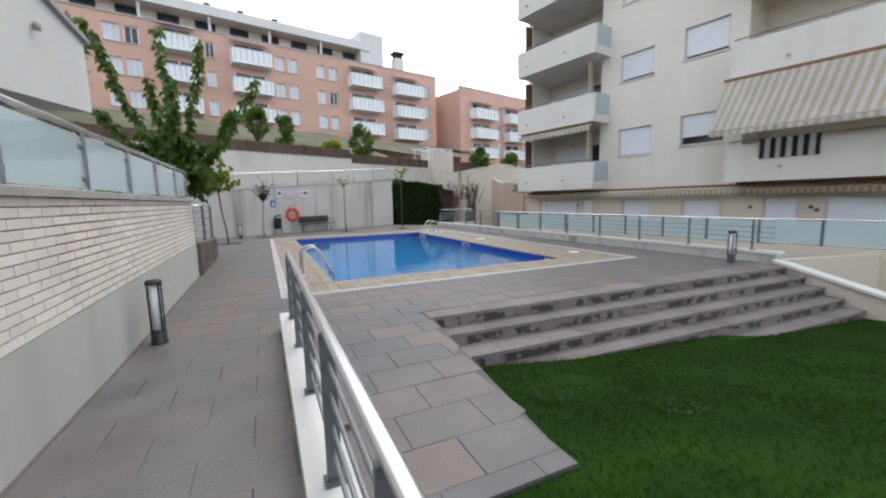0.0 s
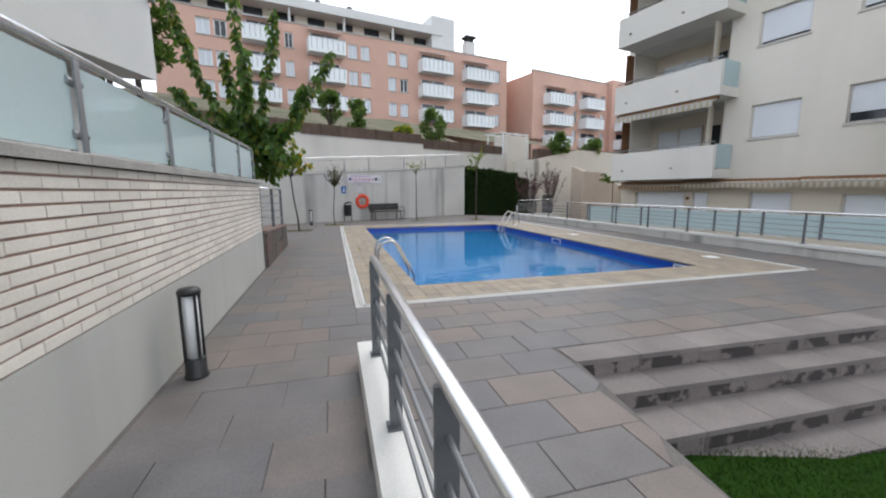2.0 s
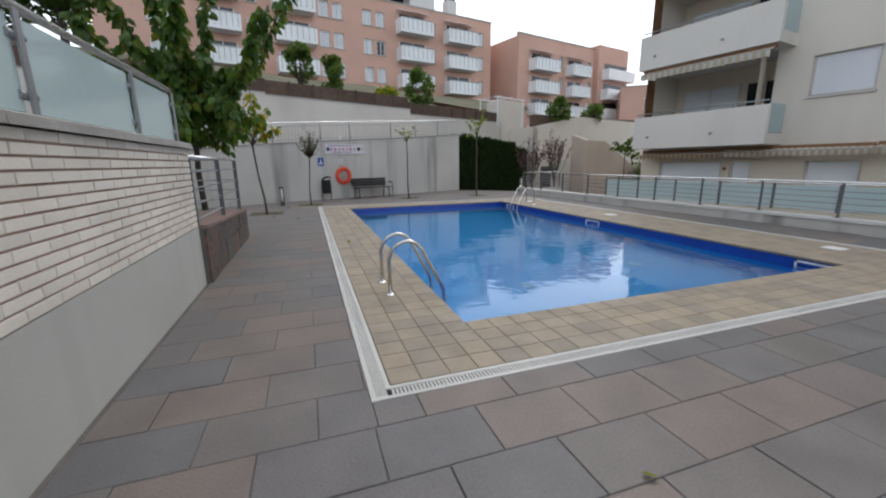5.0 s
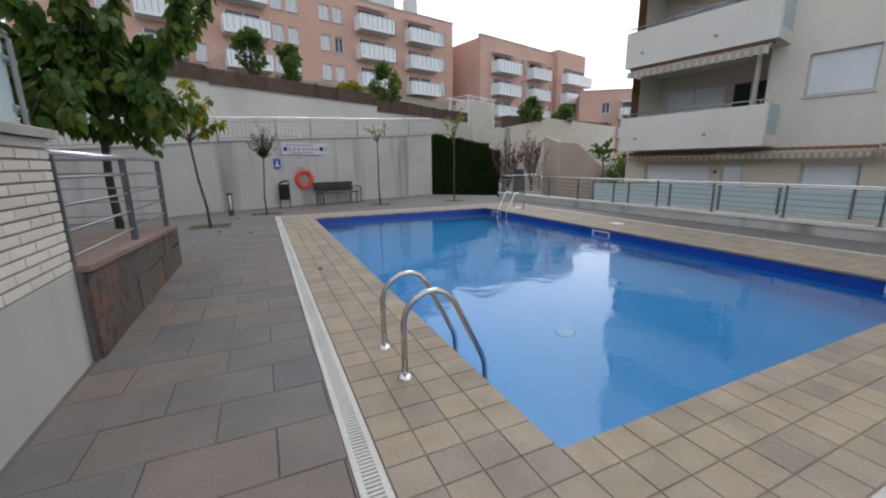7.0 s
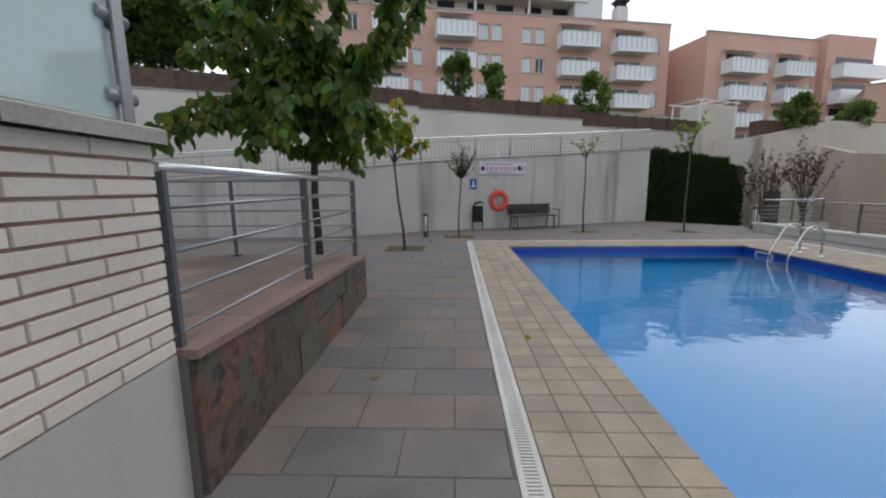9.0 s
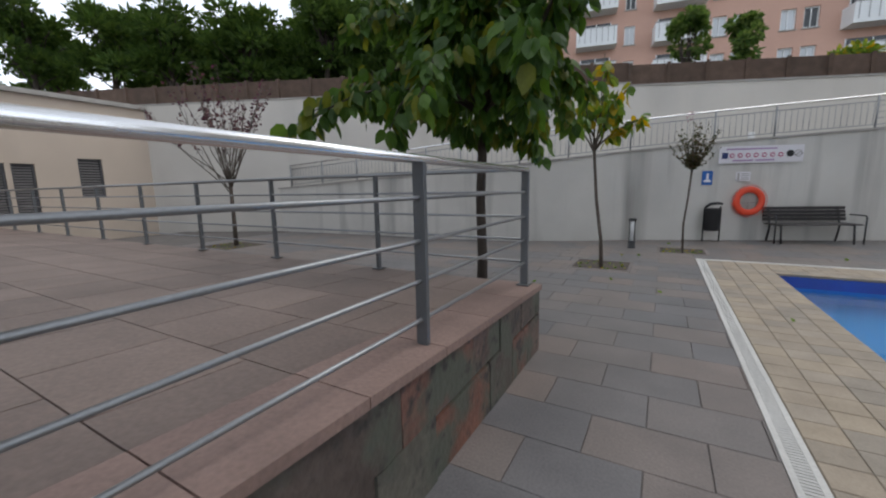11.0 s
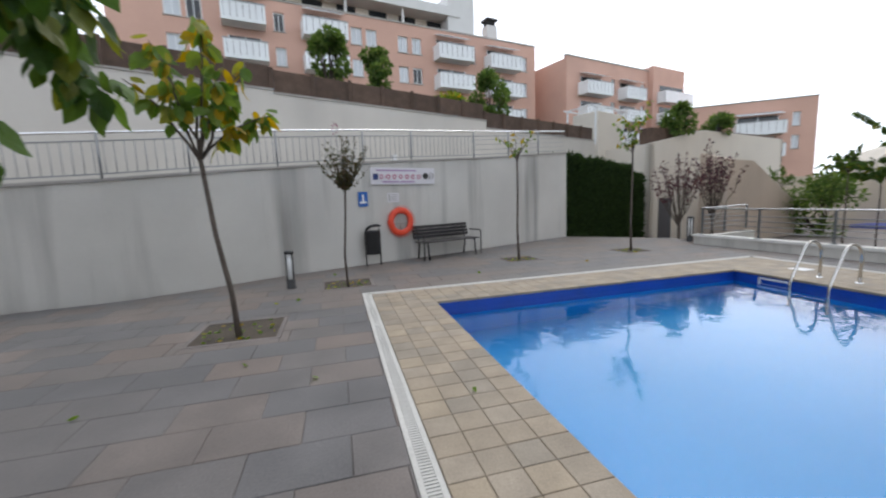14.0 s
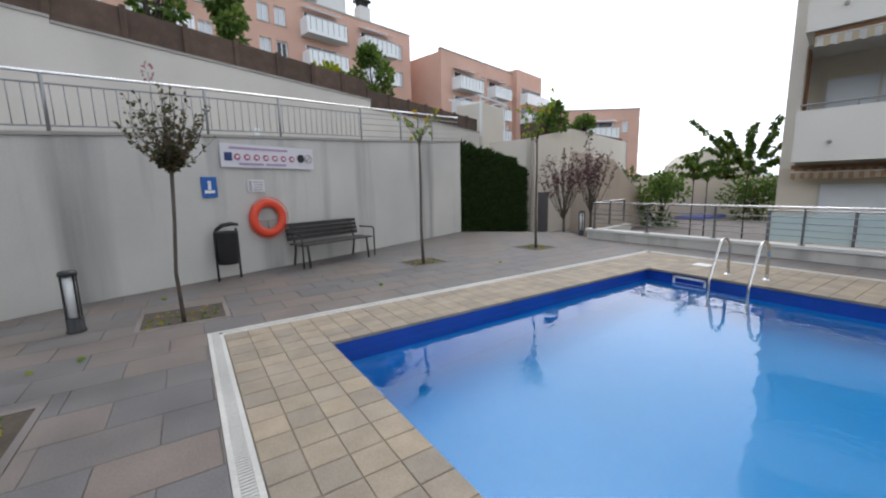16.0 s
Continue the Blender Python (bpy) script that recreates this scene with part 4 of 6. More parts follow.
def cream_flats():
    """Apartment block with loggias along the east side; local y along the front, x into it, z from the ground."""
    root = thing("apartment_building", "cream rendered apartment block with balconies and white shutters", "building")
    root.matrix_world = FLATS
    g = 1.25
    at = lambda s, o, z: Vector((o, s, z + g))
    loggia = [1.9, 4.87, 7.76, 10.65]
    bays = [1.93, 5.22, 8.35, 11.4]
    wins = []
    for k in range(4):
        wins.append((4.81, 6.27, 3.31 + 3.2 * k, 4.49 + 3.15 * k))
        wins.append((2.17, 3.67, 3.47 + 3.24 * k, 4.62 + 3.26 * k))
    low = [(8.45, 10.8, -1.2, 1.35), (7.5, 8.15, -1.2, 1.35), (4.75, 6.05, -1.2, 1.35), (2.1, 3.5, -1.2, 1.3), (-0.1, 0.86, -1.2, 1.34), (-3.4, -0.72, -1.2, 1.36)]
    bm = bms()
    wall_openings(bm, 1.7, 7.1, 1.78, 15.5, wins, at, 0.3)
    part("wall", bm, M_FLAT, root)
    bm = bms()
    wall_openings(bm, -9.0, 11.6, -1.25, 1.78, low, at, 0.3)
    part("ground_floor_wall", bm, M_FLATBRICK, root, "cream brick ground floor")
    bm = bms()
    box(bm, 1.6, 12, -9, 11.6, 0, 16.7)
    part("inner_wall", bm, M_FLATBRICK, root, "cream brick loggia back wall")
    for s0, s1 in ((11.3, 11.6), (7.1, 7.2), (1.6, 1.7)):
        bm = bms()
        box(bm, 0, 1.6, s0, s1, 1.782 + g, 15.5 + g)
        part("end_wall", bm, M_FLAT, root)
    D = -1.2
    for floors, s0, s1 in ((loggia, 6.75, 11.28), (bays, -9, 1.68)):
        for k, f in enumerate(floors):
            z = f + g
            bm = bms()
            box(bm, 0.0, 1.6, max(s0, -9) if s0 < 0 else 7.2, s1 - 0.0 if s0 < 0 else 11.3, z - 0.02, z + 0.2)
            part("floor_slab", bm, M_PARAPET, root)
            bm = bms()
            box(bm, D, 0.0, s0, s1, z, z + 0.16)
            box(bm, D, D + 0.14, s0, s1, z + 0.16, z + 1.2)
            box(bm, D + 0.14, 0.0, s1 - 0.12, s1, z + 0.16, z + 1.2)
            if s0 > 0:
                box(bm, D + 0.14, 0.0, s0, s0 + 0.1, z + 0.16, z + 0.34)
            b = part("balcony", bm, M_PARAPET, root, "solid rendered balcony parapet")
            bm = bms()
            tube(bm, [(D + 0.07, s0 + 0.05, z + 1.33), (D + 0.07, s1 - 0.05, z + 1.33)], 0.022, 8)
            part("rail", bm, M_RAILGREY, b)
            for i in range(6):
                bm = bms()
                y = s0 + 0.2 + (s1 - s0 - 0.4) * i / 5
                tube(bm, [(D + 0.07, y, z + 1.18), (D + 0.07, y, z + 1.33)], 0.012, 6)
                part("rail_post", bm, M_RAILGREY, b)
            for i in (0.35, 0.86):
                bm = bms()
                y = s0 + (s1 - s0) * i
                tube(bm, [(D - 0.08, y, z + 0.42), (D + 0.01, y, z + 0.44)], 0.045, 8)
                part("spout", bm, M_CONCRETE, b)
            if s0 > 0:
                bm = bms()
                box(bm, D + 0.14, -0.02, s0 + 0.03, s0 + 0.05, z + 0.36, z + 1.25)
                part("side_pane", bm, M_BALGLASS, b, "blue tinted glass side panel")
                for q0, q1, mat in ((7.5, 8.6, M_PANE), (8.9, 10.9, M_PALEPANE)):
                    bm = bms()
                    box(bm, 1.55, 1.599, q0, q1, z + 0.22, z + 2.3)
                    w = part("balcony_door", bm, mat, root)
                    for c in (q0 - 0.06, q1, (q0 + q1) / 2 - 0.03):
                        bm = bms()
                        box(bm, 1.5, 1.598, c, c + 0.06, z + 0.21, z + 2.36)
                        part("door_frame", bm, M_FRAME, w)
                bm = bms()
                drape(bm, -0.9, -0.54, 7.26, z + 0.9, z + 2.7)
                if k < 2:
                    part("curtain", bm, M_AWN_B, root, "pale hanging sun curtain")
                else:
                    bm.free()
                bm = bms()
                drape(bm, -0.7, -0.14, 11.2, z + 0.9, z + 2.7)
                if k < 3:
                    part("curtain", bm, M_WOODCURT, root, "brown gathered curtain")
                else:
                    bm.free()
    for k, (a, b, c, d) in enumerate(wins):
        fr = bms()
        for q in ((a, a + 0.05, c, d), (b - 0.05, b, c, d), (a + 0.05, b - 0.05, d - 0.05, d), (a + 0.05, b - 0.05, c, c + 0.05)):
            box(fr, 0.1, 0.2, q[0], q[1], q[2] + g, q[3] + g)
        w = part("window", fr, M_FRAME, root)
        bm = bms()
        box(bm, -0.05, 0.1, a - 0.04, b + 0.04, c + g - 0.06, c + g)
        part("sill", bm, M_FRAME, w)
        gap = (0.0, 0.26, 0.07, 0.08)[k] if k < 4 else 0.0
        z, top = c + 0.05 + gap, d - 0.05
        rows = int((top - z) / 0.055)
        bm = bms()
        line = [(0.14, z), (0.14, top)]
        for i in range(rows, 0, -1):
            u, w2 = z + (top - z) * i / rows, (top - z) / rows
            line += [(0.125, u), (0.115, u - 0.006), (0.115, u - w2 + 0.006), (0.125, u - w2)]
        sheet(bm, [(x, zz + g) for x, zz in line], a + 0.05, b - 0.05)
        part("shutter", bm, M_SHUTTER, w, "white roller shutter")
        bm = bms()
        box(bm, 0.19, 0.2, a + 0.05, b - 0.05, c + 0.05 + g, d + g - 0.05)
        part("pane", bm, M_PANE, w)
    for a, b, c, d in low:
        bm = bms()
        box(bm, 0.14, 0.18, a, b, c + g, d + g)
        w = part("window", bm, M_SHUTTER, root, "pale ground floor shutter")
        for q in ((a, a + 0.06), (b - 0.06, b)):
            bm = bms()
            box(bm, 0.08, 0.139, q[0], q[1], c + g, d + g)
            part("frame", bm, M_FRAME, w)
    for y, z in ((8.3, 1.05), (-0.4, 1.0), (-0.55, 0.9), (1.2, 1.0)):
        bm = bms()
        lathe(bm, (-0.03, y, z + g), [(0.02, 0), (0.06, 0.02), (0.06, 0.1), (0.02, 0.13)], 10)
        part("wall_ornament", bm, M_WOODCURT, root, "small brown wall ornament")
    bm = bms()
    box(bm, -0.1, 12.2, -9.2, 11.75, 15.5 + g, 15.8 + g)
    part("roof", bm, M_CONCRETE, root)


def awning(label, x0, z0, x1, z1, y0, y1, mat, skirt=0.22, name="awning"):
    """Cloth from a case at (x0, z0) out to a front bar at (x1, z1), with a scalloped valance; x and y as in the flats."""
    root = thing(name, label, "awning", group="striped awnings")
    root.matrix_world = FLATS @ Matrix.Translation((x0, (y0 + y1) / 2, z0 + 1.25))
    h = (y1 - y0) / 2
    bm = bms()
    n = 24
    top = [bm.verts.new((0, -h + 2 * h * i / n, 0)) for i in range(n + 1)]
    mid = [bm.verts.new(((x1 - x0) * 0.5, -h + 2 * h * i / n, (z1 - z0) * 0.5 - 0.03)) for i in range(n + 1)]
    low = [bm.verts.new((x1 - x0, -h + 2 * h * i / n, z1 - z0)) for i in range(n + 1)]
    for a, b in ((top, mid), (mid, low)):
        for i in range(n):
            bm.faces.new((a[i], a[i + 1], b[i + 1], b[i]))
    bmesh.ops.solidify(bm, geom=bm.faces[:], thickness=0.006)
    part("cloth", bm, mat, root)
    bm = bms()
    k = max(4, int(2 * h / 0.06))
    a = [bm.verts.new((x1 - x0 - 0.006, -h + 2 * h * i / k, z1 - z0 + 0.01)) for i in range(k + 1)]
    b = [bm.verts.new((x1 - x0 - 0.012, -h + 2 * h * i / k, z1 - z0 - skirt + 0.05 * abs(math.sin(i * 0.9)))) for i in range(k + 1)]
    for i in range(k):
        bm.faces.new((a[i], a[i + 1], b[i + 1], b[i]))
    bmesh.ops.solidify(bm, geom=bm.faces[:], thickness=0.004)
    part("valance", bm, mat, root, "scalloped striped valance")
    bm = bms()
    tube(bm, [(x1 - x0, -h, z1 - z0), (x1 - x0, h, z1 - z0)], 0.02, 8)
    part("front_bar", bm, M_FRAME, root)
    bm = bms()
    box(bm, -0.02, 0.1, -h - 0.03, h + 0.03, -0.02, 0.08)
    part("case", bm, M_WOODCURT, root, "brown awning case")


def awnings():
    awning("open yellow and white striped awning over a balcony", -1.22, 5.25, -2.27, 3.54, -6.5, 1.8, M_AWN, 0.2)
    awning("rolled yellow and white striped awning under a balcony", -1.05, 4.78, -1.3, 4.68, 6.9, 11.1, M_AWN, 0.24)
    awning("rolled orange striped awning above the ground floor", -0.35, 1.76, -0.6, 1.66, 8.3, 11.3, M_AWN_R, 0.2)
    awning("rolled pale striped awning above the ground floor", -0.35, 1.78, -0.6, 1.70, 4.5, 8.2, M_AWN_B, 0.2)
    awning("rolled pale striped awning above the ground floor", -0.35, 1.80, -0.6, 1.72, 1.4, 4.4, M_AWN_B, 0.22)
    awning("rolled orange striped awning above the ground floor", -0.35, 1.80, -0.6, 1.70, -8, 1.3, M_AWN_R, 0.22)
    t = thing("towel", "black and white striped towel hanging from a balcony", "towel")
    t.matrix_world = FLATS @ Matrix.Translation((-1.23, 0.0, 3.25 + 1.25))
    bm = bms()
    k = 14
    a = [bm.verts.new((0.0 + 0.012 * math.sin(i * 1.3), -0.72 + 1.44 * i / k, 0)) for i in range(k + 1)]
    b = [bm.verts.new((-0.02 + 0.02 * math.sin(i * 1.3 + 0.5), -0.72 + 1.44 * i / k, -0.62)) for i in range(k + 1)]
    for i in range(k):
        bm.faces.new((a[i], a[i + 1], b[i + 1], b[i]))
    bmesh.ops.solidify(bm, geom=bm.faces[:], thickness=0.008)
    part("cloth", bm, M_TOWEL, t)


def salmon_building(name, label, o, d, length, depth, z0, z1, windows, balconies, rows, gap, extra=None):
    """A red brick block far off: o is its right-hand front corner, d the way along its front to the right."""
    root = thing(name, label, "building", (o[0], o[1], z0))
    D = Vector(d).normalized()
    N = Vector((-D.y, D.x))
    put = lambda s, off, z: Vector((D.x * s + N.x * off, D.y * s + N.y * off, z - z0))
    holes = []
    for a, b, h in windows:
        for r in range(rows):
            holes.append((a, b, h - gap * r - 1.0, h - gap * r + 1.0))
    bm = bms()
    wall_openings(bm, -length, 0, z0, z1, holes, put, 0.5)
    part("wall", bm, M_REDBRICK, root)
    bm = bms()
    quad_box(bm, put, -length, 0, 0.5, depth, z0, z1 - 0.3)
    part("rear_wall", bm, M_REDBRICK, root)
    bm = bms()
    quad_box(bm, put, -length - 0.1, 0.1, -0.1, 0.5, z1, z1 + 0.2)
    part("roof_edge", bm, M_CONCRETE, root)
    rng = random.Random(len(windows))
    for a, b, c, e in holes:
        bm = bms()
        quad_box(bm, put, a, b, 0.3, 0.36, c, e)
        w = part("window", bm, M_PALEPANE if rng.random() < 0.75 else M_PANE, root)
        bm = bms()
        for q in ((a, a + 0.12, c, e), (b - 0.12, b, c, e), (a, b, e - 0.12, e), (a, b, c, c + 0.12), ((a + b) / 2 - 0.04, (a + b) / 2 + 0.04, c, e)):
            quad_box(bm, put, q[0], q[1], 0.18, 0.3, q[2], q[3])
        part("frame", bm, M_WHITEBAL, w)
        bm = bms()
        quad_box(bm, put, a - 0.1, b + 0.1, -0.1, 0.3, c - 0.12, c)
        part("sill", bm, M_CONCRETE, w)
    for a, b, h in balconies:
        for r in range(rows):
            t = h - gap * r
            bm = bms()
            quad_box(bm, put, a, b, -1.9, 0, t - 1.95, t - 1.65)
            bal = part("balcony", bm, M_WHITEBAL, root, "white balcony")
            bm = bms()
            quad_box(bm, put, a, b, -1.9, -1.8, t - 1.65, t - 0.1)
            quad_box(bm, put, a, a + 0.1, -1.8, 0, t - 1.65, t - 0.1)
            quad_box(bm, put, b - 0.1, b, -1.8, 0, t - 1.65, t - 0.1)
            part("parapet", bm, M_WHITEBAL, bal)
            for i in range(7):
                bm = bms()
                s = a + (b - a) * (i + 0.5) / 7
                quad_box(bm, put, s - 0.03, s + 0.03, -1.94, -1.89, t - 1.6, t - 0.09)
                part("bar", bm, M_RAILGREY, bal)
            bm = bms()
            quad_box(bm, put, a - 0.03, b + 0.03, -1.97, -1.85, t - 0.1, t)
            part("rail", bm, M_RAILGREY, bal)
            bm = bms()
            quad_box(bm, put, a + 0.5, b - 0.5, -0.03, -0.005, t - 1.6, t + 0.9)
            door = part("balcony_door", bm, M_PANE, bal)
            for u in (a + 0.5, (a + b) / 2, b - 0.6):
                bm = bms()
                quad_box(bm, put, u, u + 0.1, -0.06, -0.031, t - 1.6, t + 0.9)
                part("door_frame", bm, M_WHITEBAL, door)
            if r == 0:
                bm = bms()
                v = [bm.verts.new(put(s, o2, z)) for s, o2, z in ((a + 0.2, -0.05, t + 1.5), (b - 0.2, -0.05, t + 1.5), (b - 0.2, -1.7, t + 0.95), (a + 0.2, -1.7, t + 0.95))]
                bm.faces.new(v)
                bmesh.ops.solidify(bm, geom=bm.faces[:], thickness=0.06)
                part("sun_awning", bm, M_WHITEBAL, bal, "small pale awning")
    if extra:
        extra(root, put)
    return root


def far_buildings():
    D = (0.979, 0.2033)
    s = lambda x: (x - 30.71) / 0.979
    wins = [(s(a), s(b), h) for a, b, h in ((-15.6, -14.1, 22.0), (-13.7, -12.3, 22.0), (-5.6, -4.5, 21.9), (2.85, 4.2, 21.7), (4.7, 6.05, 21.7), (8.8, 10.1, 21.55), (10.7, 12.0, 21.55), (19.35, 20.2, 21.4), (28.0, 29.2, 21.3))]
    bals = [(s(a), s(b), h) for a, b, h in ((-10.65, -6.5, 22.6), (-2.8, 2.1, 22.3), (13.7, 18.9, 21.9), (21.6, 26.9, 21.6))]

    def crown(root, put):
        bm = bms()
        quad_box(bm, put, s(-19.4), s(19.5), 3.2, 9, 24.25, 27.0)
        part("penthouse", bm, M_FLAT, root, "set-back cream top storey")
        for k in range(9):
            bm = bms()
            a = s(-18.4 + 4.1 * k)
            quad_box(bm, put, a, a + 2.4, 3.05, 3.19, 24.4, 26.4)
            part("penthouse_window", bm, M_PANE, root)
        for k in range(6):
            bm = bms()
            a = s(-19.6 + 7.4 * k)
            quad_box(bm, put, a, a + 0.3, 1.2, 1.5, 24.2, 26.5)
            part("column", bm, M_ROOFWHITE, root)
        bm = bms()
        quad_box(bm, put, s(-20), s(18.3), 0.6, 9.5, 26.5, 27.7)
        quad_box(bm, put, s(16.5), s(20.6), 0.8, 9.5, 24.0, 29.4)
        part("white_roof", bm, M_ROOFWHITE, root, "white roof slab and stair head")
        bm = bms()
        quad_box(bm, put, s(23.6), s(25.3), 2, 3.5, 24.0, 27.0)
        c = part("chimney", bm, M_ROOFWHITE, root)
        bm = bms()
        quad_box(bm, put, s(23.8), s(25.1), 2.2, 3.3, 27.0, 27.7)
        quad_box(bm, put, s(23.5), s(25.4), 1.9, 3.6, 27.7, 28.0)
        part("chimney_cap", bm, M_DARK, c, "dark chimney cap")
        bm = bms()
        for a in (-5.0, -1.0, 3.5):
            quad_box(bm, put, s(a), s(a) + 0.7, 2, 2.7, 27.7, 28.6)
        part("roof_vent", bm, M_DARK, root)

    salmon_building("apartment_building", "long salmon brick apartment block with white balconies", (30.71, 62.6), D, 52, 14, 8.0, 24.05, wins, bals, 3, 3.72, crown)
    D2 = Vector((19.1, 4.7)).normalized()
    o = Vector((53.6, 64.6))
    L = 19.7

    def side(root, put):
        bm = bms()
        quad_box(bm, put, 0.0, 9.2, -1.0, 8, 4.0, 22.9)
        part("bay", bm, M_REDBRICK, root, "taller brick end bay")
        for r in range(4):
            t = 18.6 - 3.6 * r
            bm = bms()
            quad_box(bm, put, 1.2, 9.6, -2.6, -1.0, t - 1.9, t - 1.6)
            quad_box(bm, put, 1.2, 9.6, -2.6, -2.5, t - 1.6, t)
            quad_box(bm, put, 9.5, 9.6, -2.5, -1.0, t - 1.6, t)
            quad_box(bm, put, 1.2, 1.3, -2.5, -1.0, t - 1.6, t)
            b = part("balcony", bm, M_WHITEBAL, root, "white balcony")
            bm = bms()
            quad_box(bm, put, 1.8, 8.8, -1.03, -1.005, t - 1.6, t + 1.2)
            part("balcony_door", bm, M_PANE, b)
    salmon_building("apartment_building", "salmon brick apartment block with white balconies and a taller end bay", o, D2, L, 12, 4.0, 22.2,
        [(-9.6, -8.6, 18.9), (-1.9, -0.9, 18.9)], [(-17.2, -11.4, 18.6), (-8.0, -3.0, 18.6)], 4, 3.6, side)
    salmon_building("apartment_building", "low salmon brick apartment block far beyond the gardens", (69.5, 48.6), (14.0, -10.4), 17.5, 12, -1.3, 14.6,
        [(-13.5, -12.0, 11.6), (-3, -2, 11.6)], [(-10.5, -4.2, 11.4)], 2, 3.4)


def white_house():
    """The upper floor of the neighbouring house over the garden wall."""
    root = thing("house", "plain white rendered house corner above the garden wall", "house", (-3.09, 3.32, -1.25))
    bm = bms()
    prism(bm, [(-6, -14), (0, -14), (0, 0), (-6, 0)], [3.2, 3.2, 4.66, 4.66], [7.0, 7.0, 5.95, 5.95])
    part("wall", bm, M_WHITEWALL, root)
    bm = bms()
    prism(bm, [(-6, -14), (-0.9, -14), (-0.9, -0.6), (-6, -0.6)], 0, [3.19, 3.19, 4.58, 4.58])
    part("lower_wall", bm, M_WHITEWALL, root)
    bm = bms()
    prism(bm, [(-6.1, -14), (0.08, -14), (0.08, 0.08), (-6.1, 0.08)], [7.002, 7.002, 5.952, 5.952], [7.09, 7.09, 6.04, 6.04])
    part("roof", bm, M_CONCRETE, root)
    bm = bms()
    lathe(bm, (0.06, -2.0, 5.45), [(0.05, 0), (0.05, 0.09), (0.02, 0.12)], 8)
    part("spout", bm, M_CONCRETE, root)
    # garden ground behind the brick wall
    bm = bms()
    prism(bm, [(-12, -14), (-1.87, -14), (-1.87, 3.2), (-12, 3.2)], -1.25, 0.62)
    solid("garden_ground", bm, M_FIELD, "raised garden ground behind the wall", "ground", "structure")


def annex():
    """Low beige building that closes the terrace on its west side."""
    root = thing("annex_building", "low beige rendered building with grey louvred windows beside the terrace", "building", (-17.0, 0, -1.25))
    holes = [(6.62, 7.12, 1.9, 3.6), (7.24, 7.74, 1.9, 3.6), (8.75, 9.38, 2.6, 3.82)]
    bm = bms()
    wall_openings(bm, -3.0, 10.85, 0, 5.6, holes, lambda s, o, z: Vector((-o, s, z)), 0.3)
    part("wall", bm, M_ANNEX, root)
    bm = bms()
    box(bm, -6.0, -0.302, -3.0, 10.85, 0, 5.5)
    part("inner_wall", bm, M_ANNEX, root)
    bm = bms()
    box(bm, -6.2, 0.12, -3.2, 10.85, 5.602, 5.74)
    part("roof", bm, M_CONCRETE, root)
    for a, b, c, d in holes:
        bm = bms()
        for q in ((a, a + 0.05, c, d), (b - 0.05, b, c, d), (a + 0.05, b - 0.05, d - 0.05, d), (a + 0.05, b - 0.05, c, c + 0.05)):
            box(bm, -0.14, -0.06, *q)
        w = part("window", bm, M_DOOR, root)
        n = int((d - c - 0.1) / 0.08)
        for k in range(n):
            z = c + 0.05 + (d - c - 0.1) * k / n
            bm = bms()
            quad_box(bm, lambda s, o, z: Vector((-0.13 + 0.5 * o, s, z)), a + 0.05, b - 0.05, 0.0, 0.05, z, z + 0.05)
            part("slat", bm, M_LOUVRE, w)
        bm = bms()
        box(bm, -0.2, -0.16, a, b, c, d)
        part("backing", bm, M_DARK, w)


